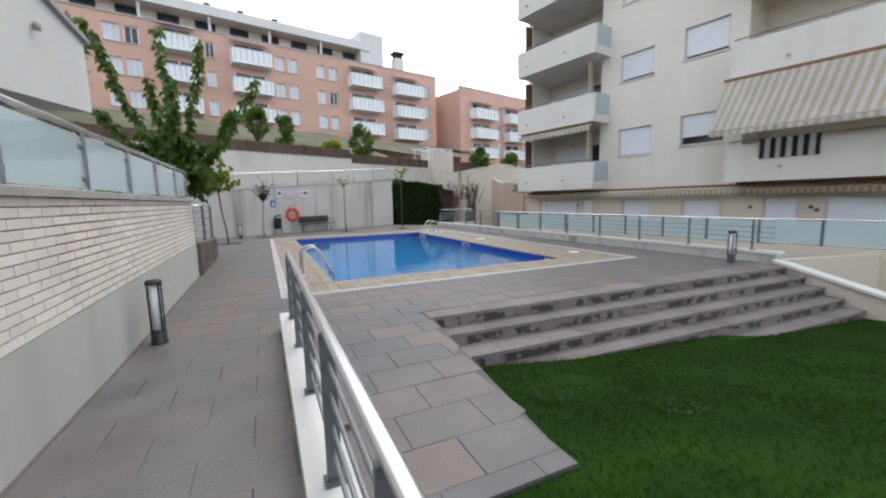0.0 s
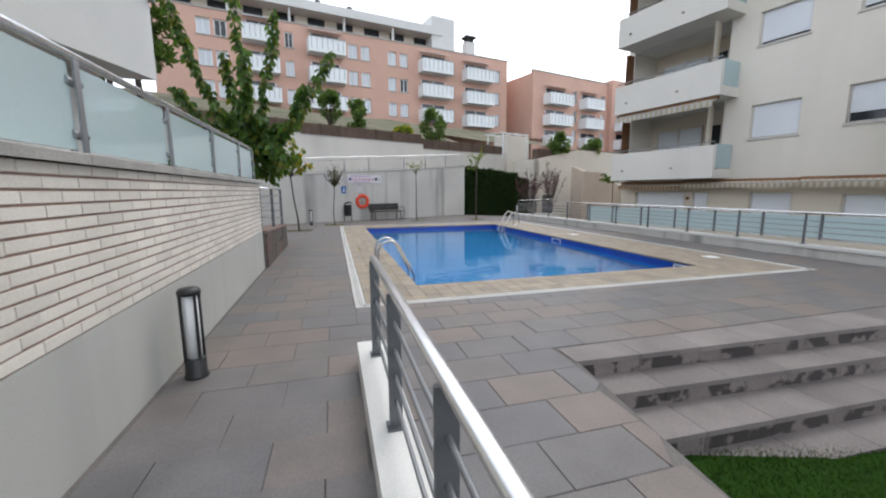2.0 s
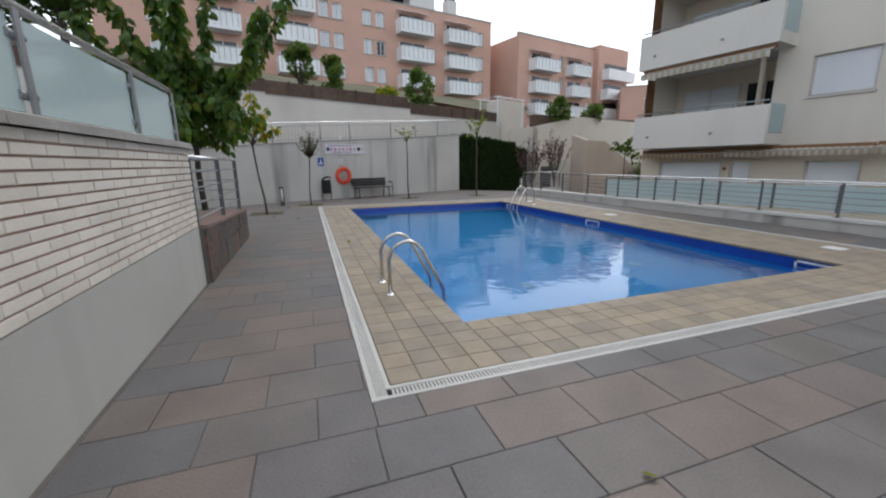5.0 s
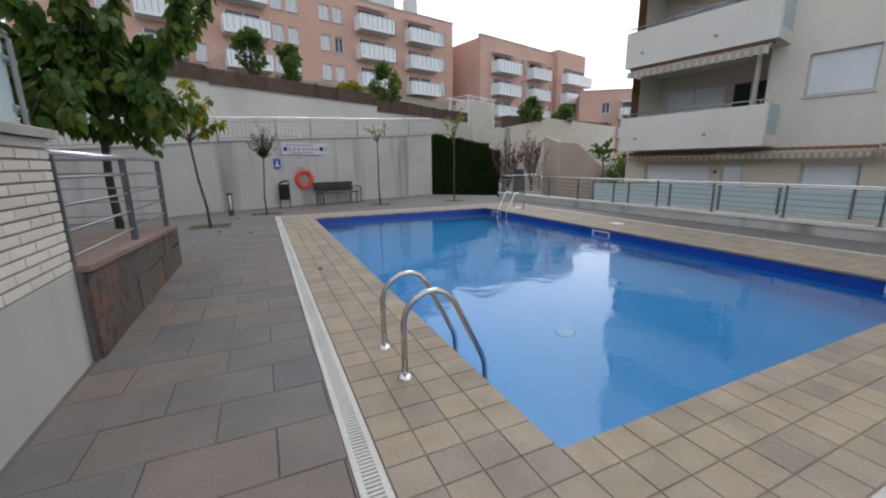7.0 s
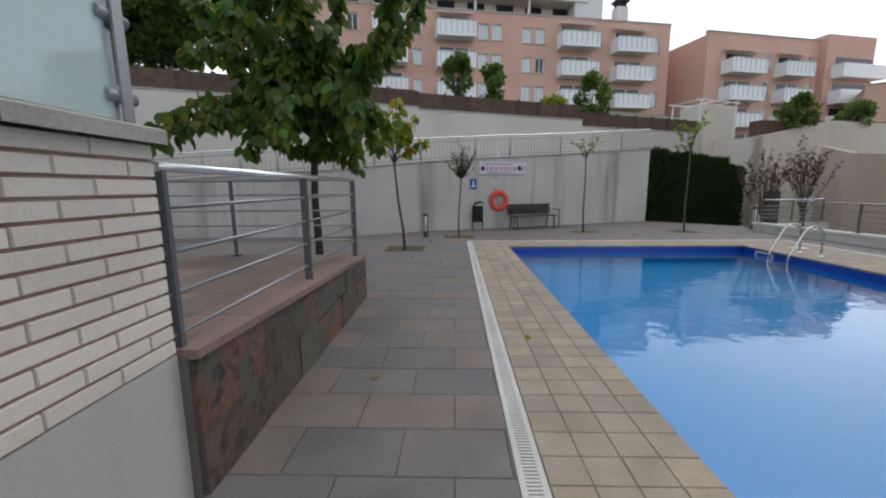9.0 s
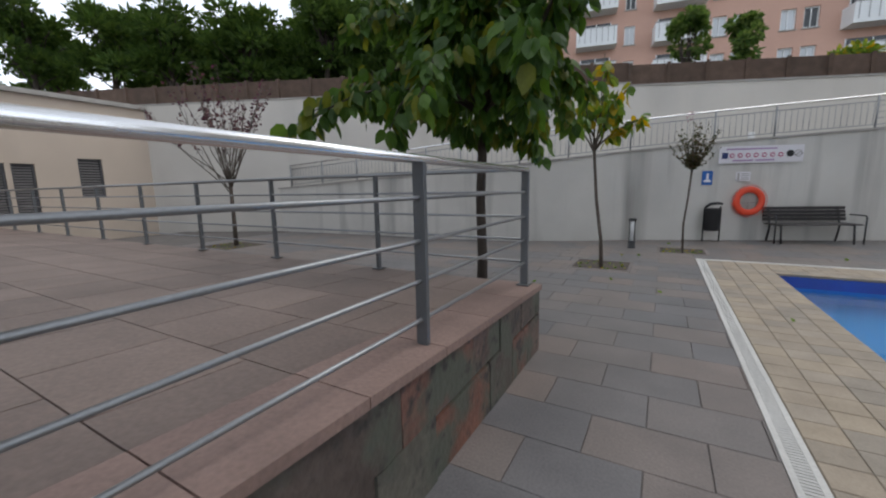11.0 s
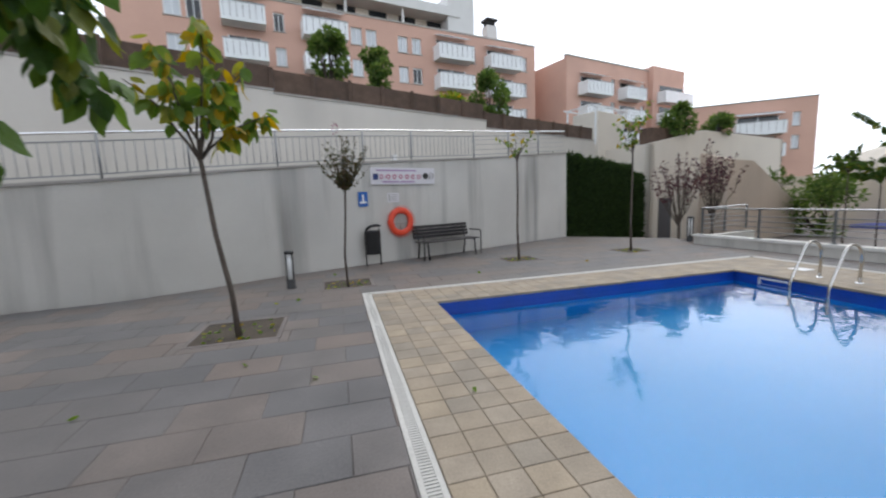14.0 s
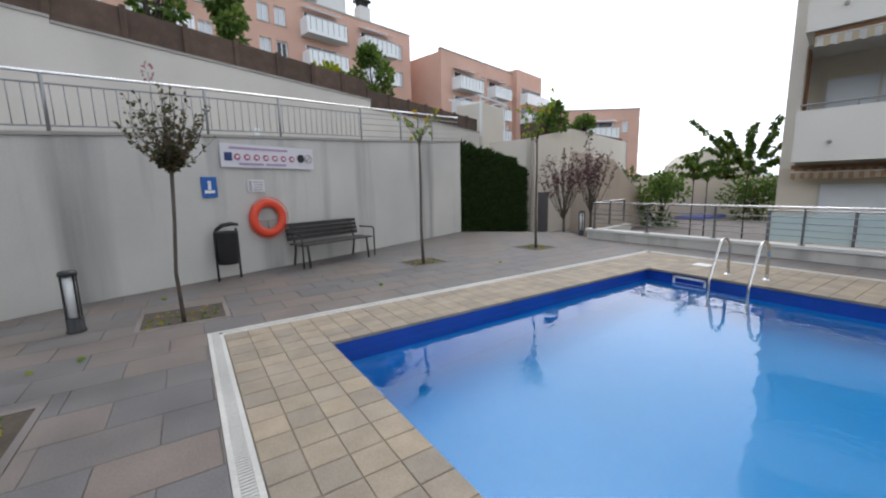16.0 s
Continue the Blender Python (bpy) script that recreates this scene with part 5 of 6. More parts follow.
def corner_house():
    """Stair house, pillar and garden behind the hedge."""
    root = thing("stair_house", "cream rendered outbuilding with an outside stair and a gable top", "building", (14.6, 21.4, -1.25))
    a, b = Vector((-0.3, 0.0)), Vector((12.7, 3.1))
    d = (b - a).normalized()
    n = Vector((-d.y, d.x))
    L = (b - a).length
    bm = bms()
    tops = [(0, 5.0), (4.4, 5.83), (L, 5.7)]
    runs = [(a + d * s0, a + d * s1, z0, z1) for (s0, z0), (s1, z1) in zip(tops, tops[1:])] + [(b, b + n * 6, 5.7, 5.7), (a + n * 3, a, 5.0, 5.0)]
    for p, q, z0, z1 in runs:
        bm = bms()
        wall_run(bm, p, q, 0.3, 0, z0, z1)
        part("wall", bm, M_FLAT, root)
    o = Vector((2.6, -1.6))
    e = Vector((4.4, -1.35))
    f = Vector((8.1, -0.9))
    for p, q, z0, z1 in ((o, e, 4.05, 4.0), (e, f, 4.0, 1.85), (o + Vector((0.1, 1.6)), o, 4.5, 4.05)):
        bm = bms()
        wall_run(bm, p, q, 0.3, 0, z0, z1)
        part("stair_wall", bm, M_ANNEX, root, "beige sloping parapet of the outside stair")
    bm = bms()
    q = n * 0.05
    wall_run(bm, a + d * 0.7 - q, a + d * 1.7 - q, 0.04, 0.3, 2.38, 2.38)
    part("door", bm, M_DOOR, root, "dark grey steel door")
    # pillar and wall end
    p = thing("pillar", "square cream rendered wall pillar", "pillar", (13.0, 23.9, -1.25), 23)
    bm = bms()
    slab_box(bm, -0.1, 2.4, -0.3, 1.2, 0, 6.95, 0.02)
    part("shaft", bm, M_FLAT, p)
    # boxes with shrubs on the outbuilding
    bm = bms()
    wall_run(bm, Vector((14.6, 21.75)), Vector((27, 24.75)), 0.6, 3.2, 4.55, 4.7)
    solid("planter", bm, M_FENCE, "brown planter edge above the outbuilding", "planter")
    # courtyard beyond
    bm = bms()
    prism(bm, [(9.0, 14.5), (40, 8), (46, 30), (20, 33), (8.0, 20)], -1.29, -1.05)
    solid("courtyard", bm, M_STEP, "paved courtyard beyond the pool terrace", "pavement", "structure")
    bm = bms()
    box(bm, 28.5, 33, 19.6, 21.4, -1.05, -0.85)
    solid("pool_cover", bm, M_BLUECOVER, "far small pool under a blue cover", "pool cover")
    bm = bms()
    wall_run(bm, Vector((24, 27)), Vector((40, 12)), 0.3, -1.3, 2.2, 1.6)
    solid("wall_courtyard", bm, M_FLATBRICK, "pale wall closing the courtyard", "wall", "structure")
    h = thing("house", "small white house with a rounded top beyond the courtyard", "house", (34.5, 21.1, -1.25))
    bm = bms()
    pts = [(-3.5, 0), (3.5, 0), (3.5, 4.2), (2.2, 5.0), (0.8, 5.35), (-0.8, 5.35), (-2.2, 5.0), (-3.5, 4.2)]
    lo = [bm.verts.new((x * 0.5, -x * 0.44, z)) for x, z in pts]
    hi = [bm.verts.new((x * 0.5 + 4, -x * 0.44 + 4, z)) for x, z in pts]
    bm.faces.new(lo)
    bm.faces.new(hi[::-1])
    for i in range(len(pts)):
        j = (i + 1) % len(pts)
        bm.faces.new((lo[i], lo[j], hi[j], hi[i]))
    part("wall", bm, M_FLAT, h)
    for k in (-0.6, 0.6):
        bm = bms()
        u = Vector((k * 0.75 - 0.05, -k * 0.66 - 0.05))
        wall_run(bm, u, u + Vector((0.35, -0.3)), -0.04, 1.2, 2.6, 2.6)
        part("window", bm, M_PANE, h)
    # pergola
    g = thing("pergola", "white pergola frame on the terrace above the wall", "pergola", (12.2, 22.7, 4.5), 22)
    for x, y in ((0, 0), (2.6, 0), (0, 1.6), (2.6, 1.6)):
        bm = bms()
        box(bm, x - 0.03, x + 0.03, y - 0.03, y + 0.03, -0.6, 1.2)
        part("post", bm, M_WHITEBAL, g)
    for y in (0, 1.6):
        bm = bms()
        box(bm, -0.3, 2.9, y - 0.03, y + 0.03, 1.2, 1.27)
        part("beam", bm, M_WHITEBAL, g)
    for k in range(3):
        bm = bms()
        box(bm, 0.1 + k * 1.2, 0.14 + k * 1.2, -0.2, 1.8, 1.27, 1.31)
        part("slat", bm, M_WHITEBAL, g)


# ================= plants =================
def branch_leaves(bm, pts, n, size, spread, start=0.25, droop=0.7):
    """Leaves set along a shoot."""
    for _ in range(n):
        u = start + (1 - start) * random.random()
        k = min(int(u * (len(pts) - 1)), len(pts) - 2)
        p = Vector(pts[k]).lerp(Vector(pts[k + 1]), u * (len(pts) - 1) - k)
        o = rand_dir()
        leaf(bm, p + o * spread * random.random(), o, size * random.uniform(0.65, 1.15), droop)


def big_tree():
    """Broad-leaved tree with long upright shoots beside the raised terrace."""
    random.seed(21)
    root = thing("mulberry_tree", "leafy green tree with long upright shoots in a paved pit", "tree", (-2.43, 7.5, -0.02), group="planted trees")
    tr, lv = bms(), bms()
    tube(tr, [(0.0, 0, 0), (0.01, 0.01, 0.6), (-0.02, 0.02, 1.3), (0.02, 0, 1.95), (0.03, 0.02, 2.4)], [0.07, 0.06, 0.055, 0.052, 0.05], 10)
    fork = (0.03, 0.02, 2.2)
    long_tips = [(-1.75, -0.3, 6.6), (-0.15, 0.1, 6.75), (0.85, 0.2, 6.55), (2.4, 0.3, 5.6), (1.7, -1.0, 4.3), (-0.7, 1.0, 5.6), (0.2, -1.2, 5.0), (-1.9, 0.6, 4.4)]
    for t in long_tips:
        pts = curve_pts(fork, t, -0.3, 8, 0.05)
        tube(tr, pts, [0.035 - 0.0035 * k for k in range(9)], 6)
        branch_leaves(lv, pts, 330, 0.2, 0.13, 0.22, 1.3)
    sprays = [(-1.75, -1.05, 2.15), (-1.3, -1.5, 2.0), (0.8, -0.6, 2.0), (1.1, 0.5, 2.4), (0.8, 1.2, 2.2), (0.2, -1.6, 2.1), (-1.0, 1.3, 2.3), (-1.8, 0.2, 2.5), (1.0, -1.3, 2.4), (-0.4, -1.2, 1.9), (0.5, 0.6, 1.8), (1.3, -0.4, 3.2), (-1.5, -0.4, 3.3), (-0.6, -0.9, 3.6), (0.9, 0.9, 3.5), (0.5, -0.7, 3.4)]
    for t in sprays:
        pts = curve_pts((0.02, 0.01, random.uniform(2.1, 2.6)), t, random.uniform(0.3, 0.5), 7, 0.06)
        tube(tr, pts, [0.022 - 0.0024 * i for i in range(8)], 5)
        branch_leaves(lv, pts, 130, 0.2, 0.17, 0.3, 1.6)
    for _ in range(900):
        o = rand_dir()
        p = Vector((o.x * 0.75, o.y * 0.75, 2.75 + o.z * 0.75))
        leaf(lv, p, o, random.uniform(0.14, 0.22), 1.3)
    part("trunk", tr, M_BARK_D, root)
    part("crown", lv, M_LEAF, root)


def young_tree():
    """Young tree with leaves turning yellow."""
    random.seed(4)
    root = thing("young_tree", "young thin tree with green and yellowing leaves", "tree", (-1.52, 10.58, -0.02), group="planted trees")
    tr, lv = bms(), bms()
    tube(tr, [(0.03, -0.03, 0), (0.0, 0, 0.5), (-0.1, 0.0, 1.2), (-0.17, 0, 2.05)], [0.036, 0.03, 0.027, 0.024], 8)
    f = (-0.17, 0, 2.0)
    for t, n in (((-0.55, 0.1, 2.75), 26), ((0.0, -0.1, 2.95), 34), ((0.35, 0.15, 2.6), 44), ((0.6, 0.05, 2.0), 40), ((-0.35, -0.25, 2.5), 30), ((-0.1, 0.3, 3.15), 26), ((0.2, -0.3, 2.4), 34), ((-0.75, -0.1, 2.3), 22)):
        t = (t[0], t[1], t[2] + 0.5)
        pts = curve_pts(f, t, 0.1, 6, 0.04)
        tube(tr, pts, [0.017 - 0.0018 * i for i in range(7)], 5)
        branch_leaves(lv, pts, int(n * 0.9), 0.21, 0.1, 0.3, 1.1)
    part("trunk", tr, M_BARK, root)
    part("crown", lv, M_LEAF_Y, root)


def ball_tree():
    """Crape myrtle on a thin stem, with an upright brush of twigs."""
    random.seed(8)
    root = thing("crape_myrtle", "small crape myrtle with bare twigs and one pink tip", "tree", (-0.22, 12.75, -0.02), group="planted trees")
    tr, lv, fl = bms(), bms(), bms()
    tube(tr, [(0.02, 0, 0), (0.0, 0, 0.6), (0.05, 0, 1.2), (0.08, 0, 1.75)], [0.024, 0.019, 0.018, 0.02], 8)
    for k in range(58):
        a = random.uniform(0, 6.28)
        r = random.uniform(0.03, 0.46)
        t = (0.08 + math.cos(a) * r, math.sin(a) * r, random.uniform(2.3, 2.72) - r * 0.45)
        pts = curve_pts((0.08, 0, 1.72), t, -0.05, 5, 0.015)
        tube(tr, pts, [0.007, 0.006, 0.005, 0.004, 0.003, 0.002], 4)
        branch_leaves(lv, pts, 18, 0.05, 0.02, 0.15, -0.5)
    for _ in range(260):
        o = rand_dir()
        leaf(lv, Vector((0.08, 0, 1.86)) + o * 0.13 * random.uniform(0.4, 1.0), o, 0.05, 0.0)
    tube(tr, curve_pts((0.08, 0, 1.75), (-0.02, 0.02, 2.75), 0.0, 4, 0.02), [0.006, 0.005, 0.004, 0.003, 0.002], 4)
    for _ in range(34):
        o = rand_dir()
        leaf(fl, Vector((-0.02, 0.02, 2.74)) + Vector((o.x * 0.035, o.y * 0.035, o.z * 0.09)), o, 0.03, 0.0)
    part("trunk", tr, M_BARK, root)
    part("crown", lv, M_LEAF_M, root)
    part("blossom", fl, M_PINK, root, "pink flower head")


def thin_tree(x, y, h, seed, label, leaves, mat, bark, spread=0.5, top=0.6, size=0.12, z=-0.02, arms=9):
    random.seed(seed)
    root = thing("young_tree", label, "tree", (x, y, z), group="planted trees")
    tr, lv = bms(), bms()
    tube(tr, [(0.02, 0, 0), (-0.01, 0, h * 0.3), (0.01, 0, h * 0.7), (0, 0, h)], [0.032, 0.026, 0.022, 0.018], 8)
    for k in range(arms):
        a = 6.28 * k / arms + random.uniform(-0.3, 0.3)
        r = random.uniform(0.4, 1.0) * spread
        t = (math.cos(a) * r, math.sin(a) * r, h + random.uniform(0.05, top))
        pts = curve_pts((0, 0, h - 0.08 * (k % 3)), t, 0.08, 5, 0.03)
        tube(tr, pts, [0.011, 0.009, 0.007, 0.006, 0.004, 0.003], 5)
        branch_leaves(lv, pts, leaves, size, 0.06, 0.35, 0.9)
    part("trunk", tr, bark, root)
    part("crown", lv, mat, root)


def purple_plum(x, y, z, h, seed, spread):
    random.seed(seed)
    root = thing("plum_tree", "bare-twigged purple-leaved plum tree", "tree", (x, y, z), group="purple plum trees")
    tr, lv = bms(), bms()
    tube(tr, [(0, 0, 0), (0.02, 0, h * 0.2), (0, 0, h * 0.38)], [0.06, 0.05, 0.045], 8)
    for k in range(26):
        a = 6.28 * k / 26 + random.uniform(-0.2, 0.2)
        r = random.uniform(0.25, 1.0) * spread
        t = (math.cos(a) * r, math.sin(a) * r, h * random.uniform(0.72, 1.0))
        pts = curve_pts((0, 0, h * random.uniform(0.3, 0.38)), t, -0.12, 6, 0.04)
        tube(tr, pts, [0.016 - 0.0018 * i for i in range(7)], 4)
        branch_leaves(lv, pts, 26, 0.1, 0.08, 0.6, 0.2)
        for _ in range(3):
            q = pts[random.randint(2, 5)]
            e = q + Vector((random.uniform(-0.3, 0.3), random.uniform(-0.3, 0.3), random.uniform(0.1, 0.5)))
            tube(tr, [q, q.lerp(e, 0.5), e], [0.006, 0.004, 0.003], 4)
    part("trunk", tr, M_BARK, root)
    part("crown", lv, M_LEAF_P, root)


def shrub(x, y, z, r, h, seed, n=900, label="round green shrub on the slope behind the fence", mat=None):
    random.seed(seed)
    root = thing("shrub", label, "shrub", (x, y, z), group="shrubs behind the fence")
    tr, lv = bms(), bms()
    for k in range(16):
        o = rand_dir(0.8)
        t = Vector((o.x * r, o.y * r, h * 0.5 + o.z * h * 0.45))
        pts = curve_pts((0, 0, 0), t, 0.1, 5, 0.06)
        tube(tr, pts, [0.04, 0.03, 0.025, 0.02, 0.012, 0.006], 5)
        for _ in range(n // 8):
            u = rand_dir()
            q = t + u * r * 0.55 * random.random() ** 0.5
            leaf(lv, q, u, random.uniform(0.13, 0.22), 0.2)
    part("stem", tr, M_BARK_D, root)
    part("crown", lv, mat or M_SHRUB, root)


def hedge(at, dd, h0, label):
    random.seed(31)
    root = thing("hedge", label, "hedge", at)
    lv, core = bms(), bms()
    dd = Vector(dd)
    d = dd.normalized()
    n = Vector((-d.y, d.x, 0))
    L = dd.length
    height = lambda u: h0 - 0.5 * u + 0.14 * noise.noise(Vector((u * 9, 3.3, 0))) - (0.25 if u > 0.8 else 0)
    k = 14
    for i in range(k):
        a, b = d * (L * i / k) + n * 0.12, d * (L * (i + 1) / k) + n * 0.12
        wall_run(core, a.xy, b.xy, 0.9, 0, height(i / k) - 0.16, height((i + 1) / k) - 0.16)
    part("inner_growth", core, M_CYPRESS, root)
    for _ in range(15000):
        u, w = random.random(), random.random()
        top = height(u)
        pick = random.random()
        bulge = 0.07 * noise.noise(Vector((u * 12, w * 6, 1.0)))
        if pick < 0.74:
            p = d * (L * u) + n * (0.1 - bulge) + Vector((0, 0, w * top))
            o = -n
        elif pick < 0.86:
            p = d * (L * u) + n * w + Vector((0, 0, top - 0.16))
            o = Vector((0, 0, 1))
        else:
            e = pick < 0.93
            p = d * (0.0 if e else L) + n * (u * 1.0) + Vector((0, 0, w * height(0.0 if e else 1.0)))
            o = -d if e else d
        tuft(lv, p, o * 0.7 + rand_dir() * 0.7 + Vector((0, 0, 0.6)), random.uniform(0.1, 0.22))
    part("foliage", lv, M_CYPRESS, root)


def pine(h, seed, x, y, z):
    random.seed(seed)
    root = thing("pine_tree", "tall dark umbrella pine on the hillside", "tree", (x, y, z), group="pines on the hillside")
    tr, lv = bms(), bms()
    tube(tr, [(0, 0, 0), (0.2, 0.1, h * 0.3), (0.1, 0.2, h * 0.6), (0.2, 0.1, h * 0.85)], [0.24, 0.2, 0.15, 0.08], 8)
    for k in range(26):
        a = random.uniform(0, 6.28)
        u = random.random()
        r = random.uniform(0.5, 2.7) * (1 - 0.3 * u)
        t = Vector((math.cos(a) * r, math.sin(a) * r, h * (0.5 + 0.48 * u)))
        pts = curve_pts((0.1, 0.15, h * random.uniform(0.4, 0.8)), t, 0.1, 4, 0.1)
        tube(tr, pts, [0.06, 0.05, 0.04, 0.03, 0.02], 5)
        for _ in range(120):
            o = rand_dir(0.3)
            q = t + Vector((o.x * 1.05, o.y * 1.05, o.z * 0.6)) * random.random() ** 0.4
            tuft(lv, q, o + Vector((0, 0, 0.4)), random.uniform(0.25, 0.5))
    part("trunk", tr, M_BARK_D, root)
    part("crown", lv, M_PINE, root)
    return root


def plants():
    big_tree()
    young_tree()
    ball_tree()
    thin_tree(3.72, 14.0, 2.4, 12, "thin young tree with a few pale leaves", 6, M_LEAF_Y, M_BARK, 0.55, 0.55, 0.1)
    thin_tree(6.85, 14.0, 2.6, 13, "thin young tree with a few yellow leaves", 15, M_LEAF_Y, M_BARK, 0.5, 1.1, 0.12)
    purple_plum(11.6, 17.1, -1.05, 3.9, 41, 1.0)
    purple_plum(12.9, 16.9, -1.05, 4.2, 42, 1.1)
    purple_plum(-10.6, 9.7, -0.02, 4.5, 43, 1.7)
    hedge((7.95, 18.4, -1.25), (5.45, 2.35, 0), 4.22, "dense dark clipped cypress hedge beside the retaining wall")
    shrub(23.2, 19.7, -1.06, 1.25, 2.7, 67, 1500, "broad green bush across the courtyard")
    thin_tree(22.2, 20.9, 2.6, 64, "light green young tree in the courtyard", 26, M_SHRUB, M_BARK, 0.8, 1.2, 0.16, -1.05)
    shrub(-0.2, 20.6, 4.9, 0.46, 2.6, 51, 800)
    shrub(1.4, 21.15, 4.95, 0.44, 2.2, 52, 700)
    shrub(7.0, 23.4, 4.3, 0.62, 2.9, 53, 900)
    shrub(16.6, 22.1, 4.2, 0.55, 1.4, 54, 600, "green shrub in the planter above the outbuilding")
    shrub(20.2, 23.0, 4.4, 0.5, 1.0, 55, 500, "green shrub in the planter above the outbuilding")
    shrub(4.6, 22.0, 4.6, 0.6, 1.0, 57, 500, "low yellowing shrub behind the fence", M_LEAF_Y)
    # courtyard trees
    thin_tree(19.9, 15.9, 2.7, 61, "broad dark leafy tree in the courtyard", 60, M_LEAF, M_BARK_D, 1.3, 1.0, 0.24, -1.05)
    thin_tree(20.5, 14.6, 2.9, 62, "broad dark leafy tree in the courtyard", 150, M_LEAF, M_BARK_D, 2.6, 2.3, 0.2, -1.05, 18)
    thin_tree(15.5, 14.5, 3.0, 63, "slim tree beside the apartment block", 26, M_LEAF, M_BARK, 0.8, 0.9, 0.18, -1.05)
    shrub(31, 17.5, -1.1, 1.5, 2.6, 66, 1200, "green bush in the courtyard", M_LEAF)
    first = [pine(9.0, 71, -24, 29, 5.6), pine(9.8, 72, -20, 28.5, 5.6), pine(8.3, 73, -29, 25, 5.0)]
    rng = random.Random(3)
    for k, (x, y) in enumerate(((-22, 31), (-25, 27), (-29, 22), (-33, 24), (-27, 33), (-37, 20), (-42, 24), (-32, 31), (-25, 21), (-38, 14), (-44, 17), (-48, 27), (-34, 17), (-40, 33), (-30, 27.5), (-52, 19), (-46, 11), (-29, 18), (-36, 27), (-22, 25), (-17, 26.5), (-12.8, 27.5), (-15.2, 29.5))):
        copy_thing(first[k % 3], pose(x, y, 4.6 + 0.12 * max(0, y - 22), 0, 0, rng.uniform(0, 360)))
    h = thing("house", "white house among the pines on the hillside", "house", (-32, 40, 7.0), 35)
    bm = bms()
    wall_openings(bm, -8, 8, 0, 6, [(-5, -3, 2.5, 4.2), (2, 4, 2.5, 4.2)], lambda s, o, z: Vector((s, o, z)), 0.4)
    box(bm, -8, 8, 0.4, 6, 0, 6)
    part("wall", bm, M_WHITEBAL, h)
    for a in (-5, 2):
        bm = bms()
        box(bm, a, a + 2, 0.25, 0.3, 2.5, 4.2)
        part("window", bm, M_PANE, h)
    h = thing("house", "salmon house among the pines on the hillside", "house", (-46, 36, 7.0), 45)
    bm = bms()
    box(bm, -7, 7, 0, 6, 0, 6.5)
    part("wall", bm, M_REDBRICK, h)


# ================= furniture of the terrace =================
def bollard(x, y, h, rz=0.0):
    root = thing("bollard_lamp", "black metal bollard lamp with a white cylinder diffuser", "lamp", (x, y, -0.002), rz, "bollard lamps")
    bm = bms()
    lathe(bm, (0, 0, 0), [(0.088, 0), (0.088, 0.02), (0.078, 0.03), (0.078, 0.16), (0.07, 0.165)], 20)
    part("base", bm, M_BLACK, root)
    bm = bms()
    lathe(bm, (0, 0, 0.155), [(0.055, 0), (0.055, h - 0.215)], 18)
    part("diffuser", bm, M_DIFFUSER, root, "white cylinder diffuser")
    for k in range(4):
        a = math.pi / 4 + k * math.pi / 2
        c, s = math.cos(a) * 0.074, math.sin(a) * 0.074
        bm = bms()
        box(bm, c - 0.009, c + 0.009, s - 0.009, s + 0.009, 0.15, h - 0.05)
        part("upright", bm, M_BLACK, root)
    bm = bms()
    lathe(bm, (0, 0, h - 0.055), [(0.083, 0), (0.083, 0.03), (0.068, 0.05), (0.03, 0.055)], 20)
    part("cap", bm, M_BLACK, root)


def pool_ladder(x, y, out):
    """Steel grab rails; out is +1 where the water lies towards +x."""
    root = thing("pool_ladder", "bent stainless steel pool ladder with round flanges", "ladder", (x, y, 0), group="pool ladders")
    for dy in (-0.25, 0.25):
        bm = bms()
        pts = [(out * x, dy, z) for x, z in ((0, 0), (0, 0.40), (0.02, 0.48), (0.08, 0.553), (0.155, 0.592), (0.235, 0.598), (0.31, 0.57), (0.375, 0.50), (0.61, 0.03), (0.63, -0.03), (0.636, -0.12), (0.636, -1.1))]
        tube(bm, pts, 0.021, 12)
        rail = part("grab_rail", bm, M_LADDER, root)
        bm = bms()
        lathe(bm, (0, dy, 0.001), [(0.055, 0), (0.055, 0.008), (0.028, 0.022)], 18)
        part("flange", bm, M_STEEL, rail)
    for z in (-0.35, -0.6, -0.85):
        bm = bms()
        box(bm, out * 0.636 - 0.035, out * 0.636 + 0.035, -0.25, 0.25, z - 0.012, z + 0.012)
        part("tread", bm, M_STEEL, root)


WALL_RZ = 20.2


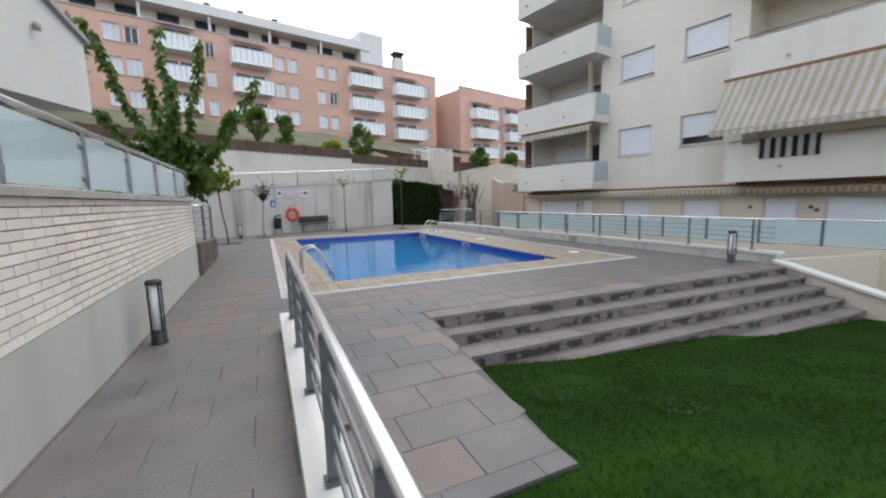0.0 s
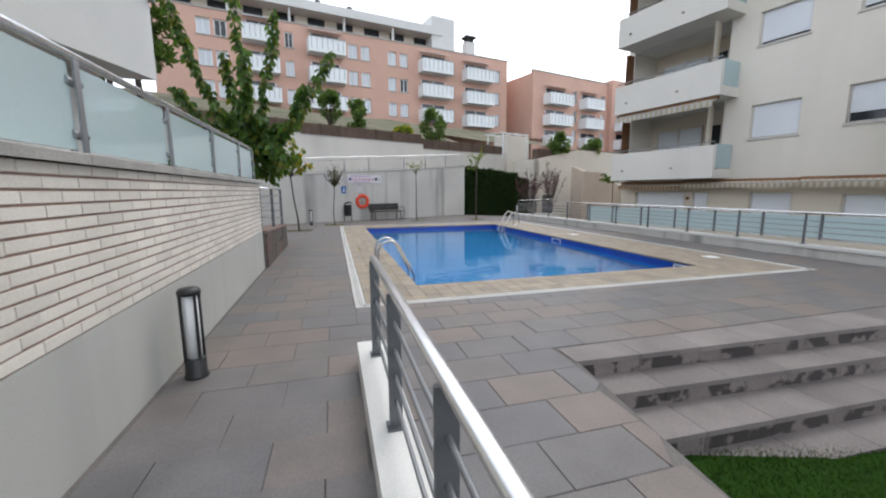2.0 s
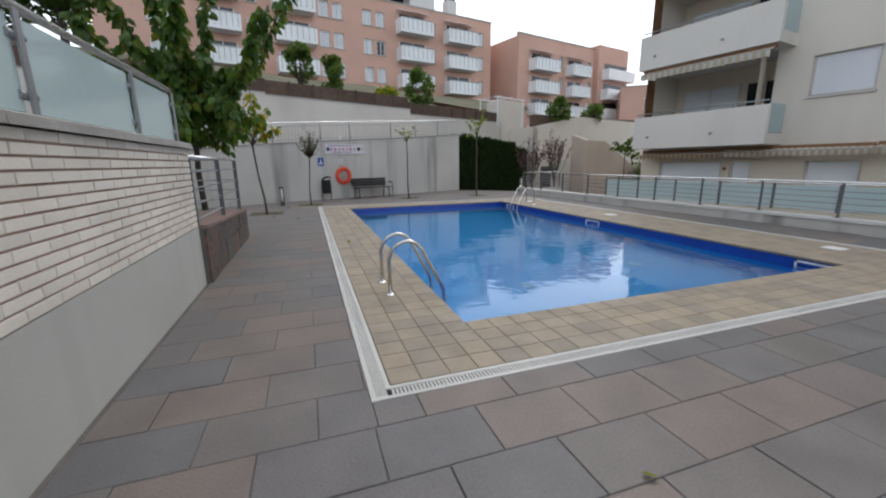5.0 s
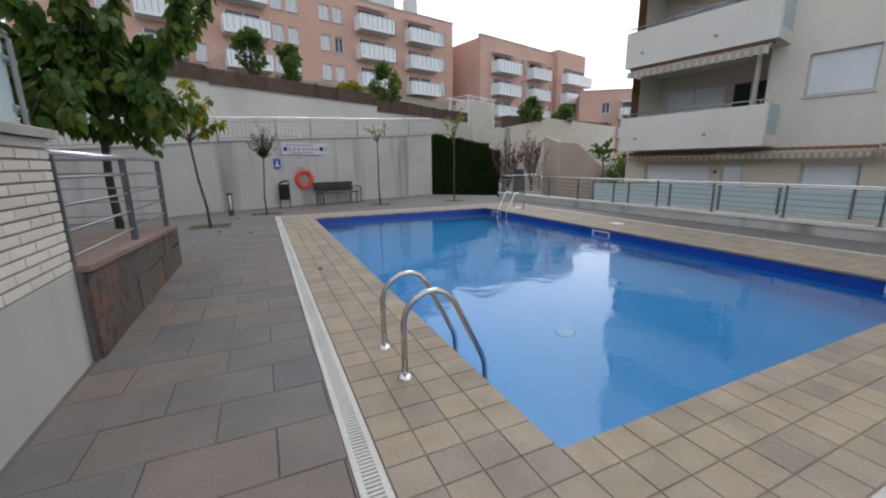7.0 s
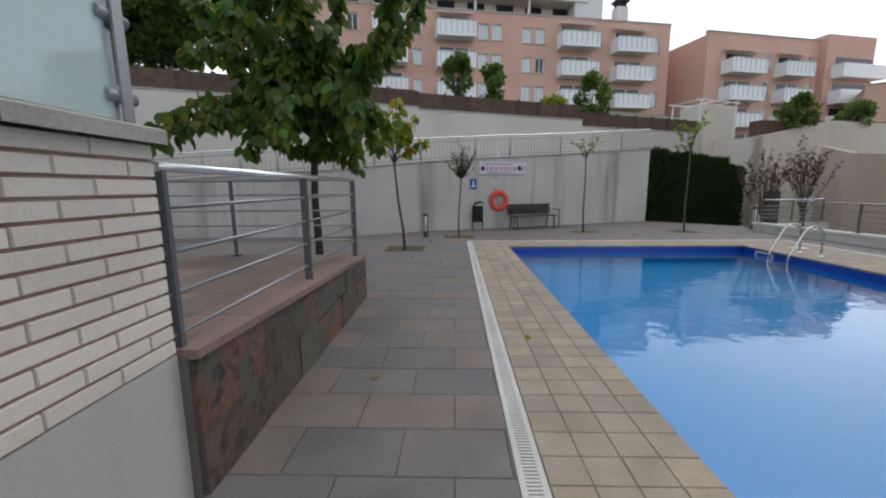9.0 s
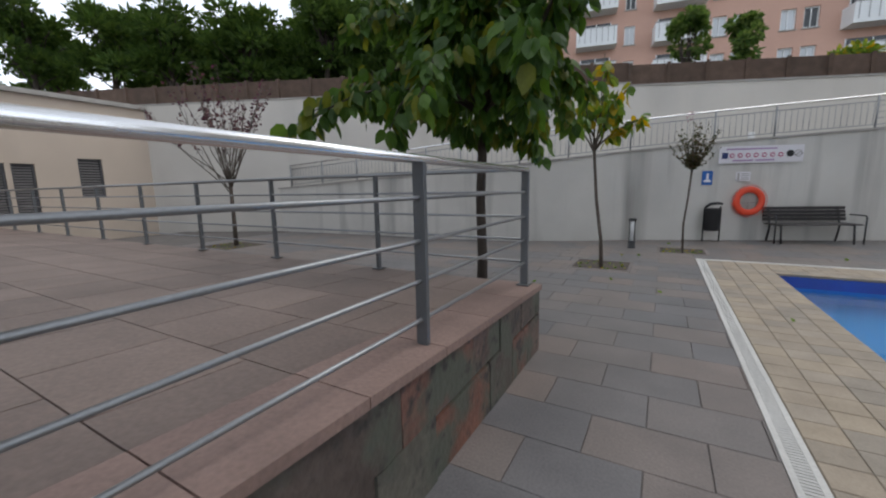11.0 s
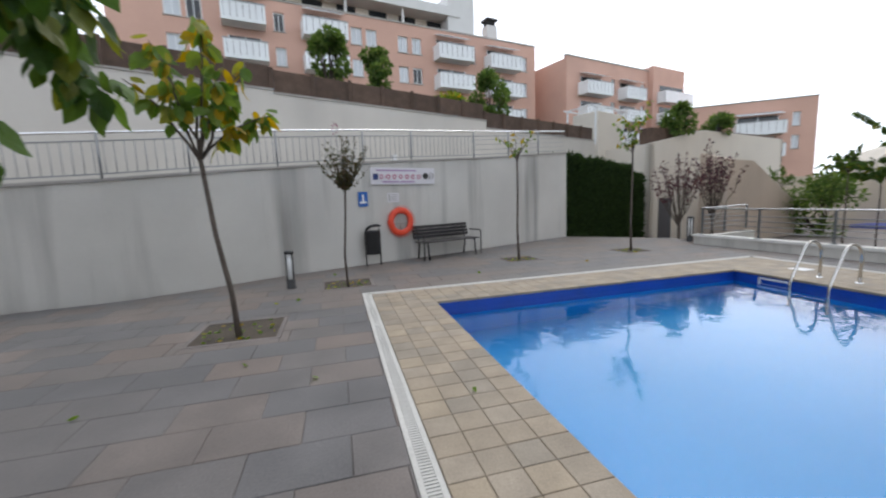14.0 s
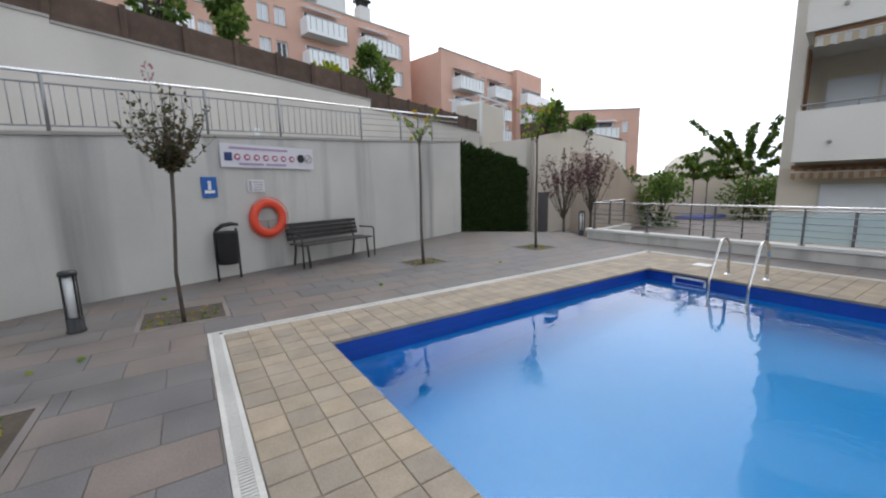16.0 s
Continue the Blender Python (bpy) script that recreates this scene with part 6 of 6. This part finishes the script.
def bench():
    root = thing("bench", "dark slatted bench with cast metal legs against the wall", "bench", (2.42, 15.45, 0), WALL_RZ - 2)
    for k in range(5):
        bm = bms()
        slab_box(bm, -0.85, 0.85, -0.26 + k * 0.095, -0.26 + k * 0.095 + 0.08, 0.425, 0.455)
        part("seat_slat", bm, M_BENCH, root)
    for k in range(4):
        bm = bms()
        z = 0.50 + k * 0.085
        y = 0.235 + k * 0.022
        box(bm, -0.85, 0.85, y, y + 0.03, z, z + 0.075)
        part("back_slat", bm, M_BENCH, root)
    for x in (-0.72, 0.72):
        bm = bms()
        tube(bm, [(x, -0.27, 0), (x, -0.24, 0.25), (x, -0.22, 0.42), (x, 0.2, 0.42), (x, 0.25, 0.5), (x, 0.33, 0.83)], 0.022, 8)
        tube(bm, [(x, 0.28, 0), (x, 0.22, 0.25), (x, 0.2, 0.42)], 0.022, 8)
        leg = part("leg", bm, M_BLACK, root)
        bm = bms()
        tube(bm, [(x + (0.2 if x > 0 else -0.12), -0.24, 0.0), (x + (0.2 if x > 0 else -0.12), -0.24, 0.6), (x + (0.2 if x > 0 else -0.12), -0.2, 0.64), (x + (0.2 if x > 0 else -0.12), 0.24, 0.64)], 0.016, 8)
        part("armrest", bm, M_BLACK, leg)


def litter_bin():
    root = thing("litter_bin", "black metal litter bin with a curved hood on two legs", "litter bin", (0.46, 14.9, 0), WALL_RZ)
    bm = bms()
    lathe(bm, (0, 0, 0.27), [(0.15, 0), (0.165, 0.03), (0.18, 0.52), (0.188, 0.54), (0.175, 0.545), (0.16, 0.5)], 20)
    part("drum", bm, M_BLACK, root)
    for x in (-0.185, 0.185):
        bm = bms()
        tube(bm, [(x, 0, 0), (x, 0, 0.8), (x * 0.85, 0, 0.86)], 0.018, 8)
        part("leg", bm, M_BLACK, root)
    bm = bms()
    pts = [(-0.14, 0.05, 0.84), (-0.05, 0.0, 0.92), (0.08, -0.03, 0.94), (0.19, -0.05, 0.92)]
    tube(bm, pts, [0.03, 0.035, 0.035, 0.025], 8)
    part("hood", bm, M_BLACK, root)


def wall_things():
    rot = WALL_RZ
    d = Vector((math.cos(radians(rot)), math.sin(radians(rot)), 0))
    n = Vector((d.y, -d.x, 0))
    # lifebuoy
    c = Vector((1.2, 15.43, 0.97)) + n * 0.06
    root = thing("lifebuoy", "orange lifebuoy ring hanging on the wall", "lifebuoy", c, rot)
    bm = bms()
    R, r = 0.28, 0.076
    rings = []
    for i in range(36):
        a = 2 * math.pi * i / 36
        rings.append([bm.verts.new(((R + r * math.cos(t)) * math.cos(a), 0.7 * r * math.sin(t), (R + r * math.cos(t)) * math.sin(a))) for t in [2 * math.pi * k / 14 for k in range(14)]])
    for i in range(36):
        a, b = rings[i], rings[(i + 1) % 36]
        for k in range(14):
            f = bm.faces.new((a[k], a[(k + 1) % 14], b[(k + 1) % 14], b[k]))
            f.smooth = True
    part("ring", bm, M_ORANGE, root)
    bm = bms()
    tube(bm, [(-0.2, 0.02, -0.03), (-0.1, 0.02, -0.04), (0.1, 0.02, -0.04), (0.2, 0.02, -0.03)], 0.012, 6)
    tube(bm, [(0, 0.02, -0.04), (0, 0.02, -0.2)], 0.012, 6)
    part("hook", bm, M_CONCRETE, root, "grey wall hook")
    bm = bms()
    tube(bm, [(math.cos(t) * 0.385, -0.02, math.sin(t) * 0.385) for t in [2 * math.pi * k / 32 for k in range(33)]], 0.006, 6)
    part("rope", bm, M_ORANGE, root)
    # banner with pictograms
    p = Vector((0.50, 15.203, 2.09)) + n * 0.05
    root = thing("banner", "white banner with a row of red pool-rule pictograms", "banner", p, rot)
    bm = bms()
    box(bm, 0, 1.82, -0.004, 0.004, -0.2, 0.2)
    part("sheet", bm, M_BANNER, root)
    for i in range(7):
        bm = bms()
        x = 0.28 + i * 0.175
        tube(bm, [(x, -0.016, -0.02), (x, -0.010, -0.02)], 0.055, 16)
        s = part("pictogram", bm, M_MAGENTA, root, "round red pictogram")
        bm = bms()
        box(bm, x - 0.03, x + 0.03, -0.020, -0.0165, -0.045, 0.005)
        part("symbol", bm, M_BANNER, s)
    bm = bms()
    box(bm, 0.06, 0.19, -0.016, -0.010, -0.09, 0.05)
    part("pictogram", bm, M_NAVY, root, "dark blue square pictogram")
    bm = bms()
    tube(bm, [(1.53, -0.016, 0.0), (1.53, -0.010, 0.0)], 0.08, 16)
    part("pictogram", bm, M_BLACK, root, "black round emblem")
    bm = bms()
    for i in range(16):
        t = 2 * math.pi * i / 16
        u = 2 * math.pi * (i + 1) / 16
        tube(bm, [(1.7 + 0.075 * math.cos(t), -0.013, 0.075 * math.sin(t)), (1.7 + 0.075 * math.cos(u), -0.013, 0.075 * math.sin(u))], 0.008, 5)
    tube(bm, [(1.65, -0.013, -0.05), (1.75, -0.013, 0.05)], 0.008, 5)
    part("pictogram", bm, M_CONCRETE, root, "grey ring emblem")
    for z, x0, x1 in ((0.13, 0.15, 1.25), (-0.14, 0.3, 0.75), (-0.14, 0.8, 1.2)):
        bm = bms()
        box(bm, x0, x1, -0.014, -0.010, z - 0.018, z + 0.018)
        part("lettering", bm, M_MAUVE, root)
    # blue sign and notice
    p = Vector((0.3, 15.13, 1.55)) + n * 0.03
    root = thing("sign", "blue square pool sign with a white figure", "sign", p, rot)
    bm = bms()
    box(bm, -0.12, 0.12, 0.0, 0.012, -0.17, 0.17)
    part("plate", bm, M_BLUE, root)
    bm = bms()
    tube(bm, [(0, -0.006, 0.08), (0, 0.0, 0.08)], 0.028, 12)
    box(bm, -0.025, 0.025, -0.006, -0.001, -0.04, 0.05)
    box(bm, -0.08, 0.08, -0.006, -0.001, -0.1, -0.05)
    part("figure", bm, M_WHITE, root)
    p = Vector((1.05, 15.4, 1.57)) + n * 0.025
    root = thing("notice", "small white printed notice on the wall", "notice", p, rot)
    bm = bms()
    box(bm, -0.16, 0.16, 0.0, 0.006, -0.11, 0.11)
    part("sheet", bm, M_BANNER, root)
    bm = bms()
    box(bm, -0.13, -0.08, -0.003, -0.001, -0.09, 0.09)
    for k in range(4):
        box(bm, -0.05, 0.13, -0.003, -0.001, -0.08 + k * 0.045, -0.06 + k * 0.045)
    part("lettering", bm, M_CONCRETE, root)
    # small lamp on the ramp
    for x, y, z in ((1.2, 15.8, 2.45),):
        root = thing("wall_lamp", "small white lamp on the ramp wall", "lamp", (x, y, z), rot)
        bm = bms()
        slab_box(bm, -0.05, 0.05, -0.05, 0.05, 0, 0.2, 0.01)
        part("body", bm, M_WHITE, root)


def tree_pit(x0, x1, y0, y1):
    root = thing("tree_pit", "square earth pit with a thin stone border in the paving", "tree pit", ((x0 + x1) / 2, (y0 + y1) / 2, 0), group="tree pits")
    a, b = (x1 - x0) / 2, (y1 - y0) / 2
    bm = bms()
    box(bm, -a, a, -b, b, -0.2, -0.005)
    part("soil", bm, M_SOIL, root, "dry brown soil with litter")
    bm = bms()
    for q in ((-a, a, -b, -b + 0.05), (-a, a, b - 0.05, b), (-a, -a + 0.05, -b + 0.05, b - 0.05), (a - 0.05, a, -b + 0.05, b - 0.05)):
        box(bm, *q, -0.2, 0.003)
    part("border", bm, M_STEP, root, "grey stone border")
    rng = random.Random(int(x0 * 100))
    lv = bms()
    for _ in range(40):
        p = Vector((rng.uniform(-a + 0.1, a - 0.1), rng.uniform(-b + 0.1, b - 0.1), -0.001))
        leaf(lv, p, Vector((rng.uniform(-1, 1), rng.uniform(-1, 1), 0.05)), 0.06, 0.0)
    tagged(part("fallen_leaves", lv, M_LEAF_Y, root), kind="stuff")


def fallen_leaves():
    rng = random.Random(15)
    for x, y in ((-1.25, 9.6), (1.1, -1.0), (-0.6, 9.1), (-1.0, 12.0), (0.6, 8.4), (-0.9, 4.4), (2.3, 12.9), (-2.2, 9.0), (-1.3, 11.9), (0.35, 5.2), (4.9, 13.1), (-0.4, 14.0)):
        lv = bms()
        leaf(lv, Vector((0, 0, 0.0)), Vector((rng.uniform(-1, 1), rng.uniform(-1, 1), 0)), 0.075, 0.0)
        ob = solid("fallen_leaf", lv, M_LEAF_Y, "dry fallen leaf lying on the paving", "leaf", group="fallen leaves")
        ob.location = (x, y, 0.02)
    lv = bms()
    for c in ((2.05, -4.2), (2.75, -4.9)):
        for _ in range(90):
            a, r = rng.uniform(0, 6.28), 0.2 * rng.random() ** 0.5
            x, y = c[0] + r * math.cos(a), c[1] + r * math.sin(a)
            leaf(lv, Vector((x, y, lawn_z(x, y) + 0.03)), Vector((rng.uniform(-1, 1), rng.uniform(-1, 1), 0.6)), 0.035, 0.0)
    solid("clover", lv, M_CLOVER, "pale clover patches in the lawn", "clover", "stuff")


PITS = [(-2.95, -1.98, 7.05, 8.05), (-2.02, -1.02, 10.32, 11.22), (-0.66, 0.27, 12.62, 13.42), (3.4, 4.25, 13.8, 14.5), (6.5, 7.3, 13.65, 14.45), (-11.3, -9.9, 9.0, 10.2)]

cream_flats()
awnings()
far_buildings()
white_house()
annex()
corner_house()
plants()
for at in ((-1.345, -1.53, 0.74), (-1.18, 13.08, 0.68), (9.42, -1.56, 0.72), (9.55, 14.75, 0.72)):
    bollard(*at)
pool_ladder(0.51, 2.2, 1)
pool_ladder(7.08, 9.84, -1)
bench()
litter_bin()
wall_things()
for q in PITS:
    tree_pit(*q)
fallen_leaves()

# ================= paving, coping, drain: pieces =================
def inside(poly, x, y):
    hit = False
    for (ax, ay), (bx, by) in zip(poly, poly[1:] + poly[:1]):
        if (ay > y) != (by > y) and x < (bx - ax) * (y - ay) / (by - ay) + ax:
            hit = not hit
    return hit


DECK = [(-1.555, -12), (-0.08, -12), (-0.08, -1.6), (0.17, -1.6), (0.17, -5.18), (1.38, -5.18), (1.74, -1.865), (9.75, -1.865), (9.85, -1.865), (9.08, 14.1), (9.9, 15.6), (7.35, 17.9), (3.6, 16.3), (-1.4, 14.45), (-2.77, 13.65), (-3.9, 13.2), (-5.5, 13.0), (-12, 12.7), (-12, 6.66), (-1.5, 6.66), (-1.5, 3.3)]


def paving():
    root = thing("paving", "staggered grey and brown stone paving slabs", "paving", kind="structure")
    rest = bms()
    x0, x1, y0, y1 = DRAIN
    W, H, j = 0.6, 0.4, 0.005
    bm = bms()
    slab_box(bm, j / 2, W - j / 2, j / 2, H - j / 2, -0.034, 0, 0.004)
    full = to_mesh("slab", bm, M_SLAB)

    def cut(a, b, c, d):
        """Rectangle pieces left outside the drain's ring and the tree pits."""
        todo = [(a, b, c, d)]
        for q in [(x0, x1, y0, y1)] + PITS:
            out = []
            for (e, f, g, h) in todo:
                if f <= q[0] or e >= q[1] or h <= q[2] or g >= q[3]:
                    out.append((e, f, g, h))
                    continue
                if e < q[0]:
                    out.append((e, q[0], g, h))
                if f > q[1]:
                    out.append((q[1], f, g, h))
                m0, m1 = max(e, q[0]), min(f, q[1])
                if g < q[2]:
                    out.append((m0, m1, g, q[2]))
                if h > q[3]:
                    out.append((m0, m1, q[3], h))
            todo = out
        return todo

    for r in range(-30, 47):
        ya = -0.24 + r * H
        for c in range(-22, 20):
            xa = -0.32 + c * W + (0.3 if r % 2 else 0)
            for (a, b, e, f) in cut(xa, xa + W, ya, ya + H):
                if b - a < 0.02 or f - e < 0.02:
                    continue
                corners = [inside(DECK, x, y) for x, y in ((a + 0.01, e + 0.01), (b - 0.01, e + 0.01), (b - 0.01, f - 0.01), (a + 0.01, f - 0.01))]
                if not any(corners):
                    continue
                z = rise((e + f) / 2) if (a + b) / 2 < 0 else 0.0
                whole = all(corners) and b - a > W - 0.01 and f - e > H - 0.01
                near = -5.2 < ya < 10.5 and xa > -1.7 and xa < (0.2 if ya > 0 else 2.8)
                if whole and near:
                    ob = new("slab", full)
                    ob.location = (xa, ya, z + random.uniform(-0.0015, 0.0015))
                    ob.rotation_euler = (random.uniform(-0.002, 0.002), random.uniform(-0.002, 0.002), 0)
                    ob.parent = root
                    continue
                if all(corners):
                    slab_box(rest, a + j / 2, b - j / 2, e + j / 2, f - j / 2, -0.034 + z, z, 0.004)
                    continue
                # trimmed at the edge of the terrace
                poly = clip([(a + j / 2, e + j / 2), (b - j / 2, e + j / 2), (b - j / 2, f - j / 2), (a + j / 2, f - j / 2)])
                if len(poly) > 2:
                    prism(rest, poly, -0.034 + z, z)
    tagged(part("slab_rest", rest, M_SLAB, root), kind="stuff")


def clip(poly):
    """Keeps the part of a convex piece that lies inside the terrace, by halving it finely at its edge."""
    (a, e), (c, f) = poly[0], poly[2]
    n = 8
    xs = [a + (c - a) * (i + 0.5) / n for i in range(n)]
    ys = [e + (f - e) * (i + 0.5) / n for i in range(n)]
    lo, hi = [], []
    for x in xs:
        ok = [y for y in ys if inside(DECK, x, y)]
        if ok:
            lo.append((x, min(ok) - (f - e) / n / 2))
            hi.append((x, max(ok) + (f - e) / n / 2))
    if len(lo) < 2:
        return []
    lo[0], hi[0] = (lo[0][0] - (c - a) / n / 2, lo[0][1]), (hi[0][0] - (c - a) / n / 2, hi[0][1])
    lo[-1], hi[-1] = (lo[-1][0] + (c - a) / n / 2, lo[-1][1]), (hi[-1][0] + (c - a) / n / 2, hi[-1][1])
    return lo + hi[::-1]


def coping():
    root = thing("coping", "tan square paving tiles around the pool", "paving", kind="structure")
    x0, x1, y0, y1 = POOL
    a0, a1, b0, b1 = DRAIN
    g = 0.145
    bm = bms()
    for q in ((a0 + g, x0 - 0.02, b0 + g, b1 - g), (x1 + 0.02, a1 - g, b0 + g, b1 - g), (x0 - 0.02, x1 + 0.02, b0 + g, y0 - 0.02), (x0 - 0.02, x1 + 0.02, y1 + 0.02, b1 - g)):
        box(bm, *q, -0.0345, -0.003)
    part("bed", bm, M_CJOINT, root)
    rest, me = bms(), {}
    j = 0.0055

    def tile(a, b, c, d, near):
        if near:
            key = (round(b - a, 3), round(d - c, 3))
            if key not in me:
                bm = bms()
                slab_box(bm, j / 2, key[0] - j / 2, j / 2, key[1] - j / 2, -0.03, 0.004, 0.0035)
                me[key] = to_mesh("tile", bm, M_COPING)
            ob = new("tile", me[key])
            ob.location = (a, c, random.uniform(-0.001, 0.001))
            ob.parent = root
        else:
            slab_box(rest, a + j / 2, b - j / 2, c + j / 2, d - j / 2, -0.03, 0.004, 0.0035)

    def band(a, b, nx, c, d, ny, near):
        for i in range(nx):
            for k in range(ny):
                tile(a + (b - a) * i / nx, a + (b - a) * (i + 1) / nx, c + (d - c) * k / ny, c + (d - c) * (k + 1) / ny, near)

    band(a0 + g, x0 + 0.03, 4, b0 + g, b1 - g, 56, True)
    band(x0 + 0.03, 3.6, 12, b0 + g, y0 + 0.03, 4, True)
    band(3.6, x1 - 0.03, 14, b0 + g, y0 + 0.03, 4, False)
    band(x0 + 0.03, x1 - 0.03, 26, y1 - 0.03, b1 - g, 5, False)
    band(x1 - 0.03, a1 - g, 8, b0 + g, b1 - g, 56, False)
    tagged(part("tile_rest", rest, M_COPING, root), kind="stuff")


def drain():
    root = thing("drain_channel", "white slotted plastic drain channel around the pool", "drain", kind="structure")
    a0, a1, b0, b1 = DRAIN
    g = 0.14
    # shallow fill below the bars; its near-black colour stands in for channel shade
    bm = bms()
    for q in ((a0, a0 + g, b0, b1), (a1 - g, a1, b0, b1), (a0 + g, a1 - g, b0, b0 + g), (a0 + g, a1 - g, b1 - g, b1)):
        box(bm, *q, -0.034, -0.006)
    part("gutter", bm, M_DARK, root, "gutter fill under the grate, coloured near black as slot shade")
    bm = bms()
    for q in ((a0, a0 + 0.032, b0, b1), (a0 + g - 0.032, a0 + g, b0 + g - 0.032, b1 - g + 0.032), (a1 - 0.03, a1, b0, b1), (a1 - g, a1 - g + 0.03, b0 + g, b1 - g),
              (a0 + 0.032, a1 - 0.03, b0, b0 + 0.032), (a0 + g, a1 - g, b0 + g - 0.032, b0 + g), (a0 + 0.032, a1 - 0.03, b1 - 0.032, b1), (a0 + g, a1 - g, b1 - g, b1 - g + 0.032)):
        box(bm, *q, -0.0135, 0.003)
    part("rim", bm, M_DRAIN, root, "white plastic rim")
    bm = bms()
    y = b0 + 0.036
    while y < b1 - 0.036:
        box(bm, a0 + 0.032, a0 + g - 0.032, y, y + 0.017, -0.012, 0.001)
        y += 0.026
    x = a0 + g
    while x < a1 - g:
        box(bm, x, x + 0.017, b0 + 0.032, b0 + g - 0.032, -0.012, 0.001)
        box(bm, x, x + 0.017, b1 - g + 0.032, b1 - 0.032, -0.012, 0.001)
        x += 0.026
    y = b0 + g
    while y < b1 - g:
        box(bm, a1 - g + 0.03, a1 - 0.03, y, y + 0.017, -0.012, 0.001)
        y += 0.026
    tagged(part("grate_bar", bm, M_DRAIN, root), kind="stuff")


random.seed(77)
drain()
coping()
paving()
slate_pieces(raised)
brick_pieces(west)
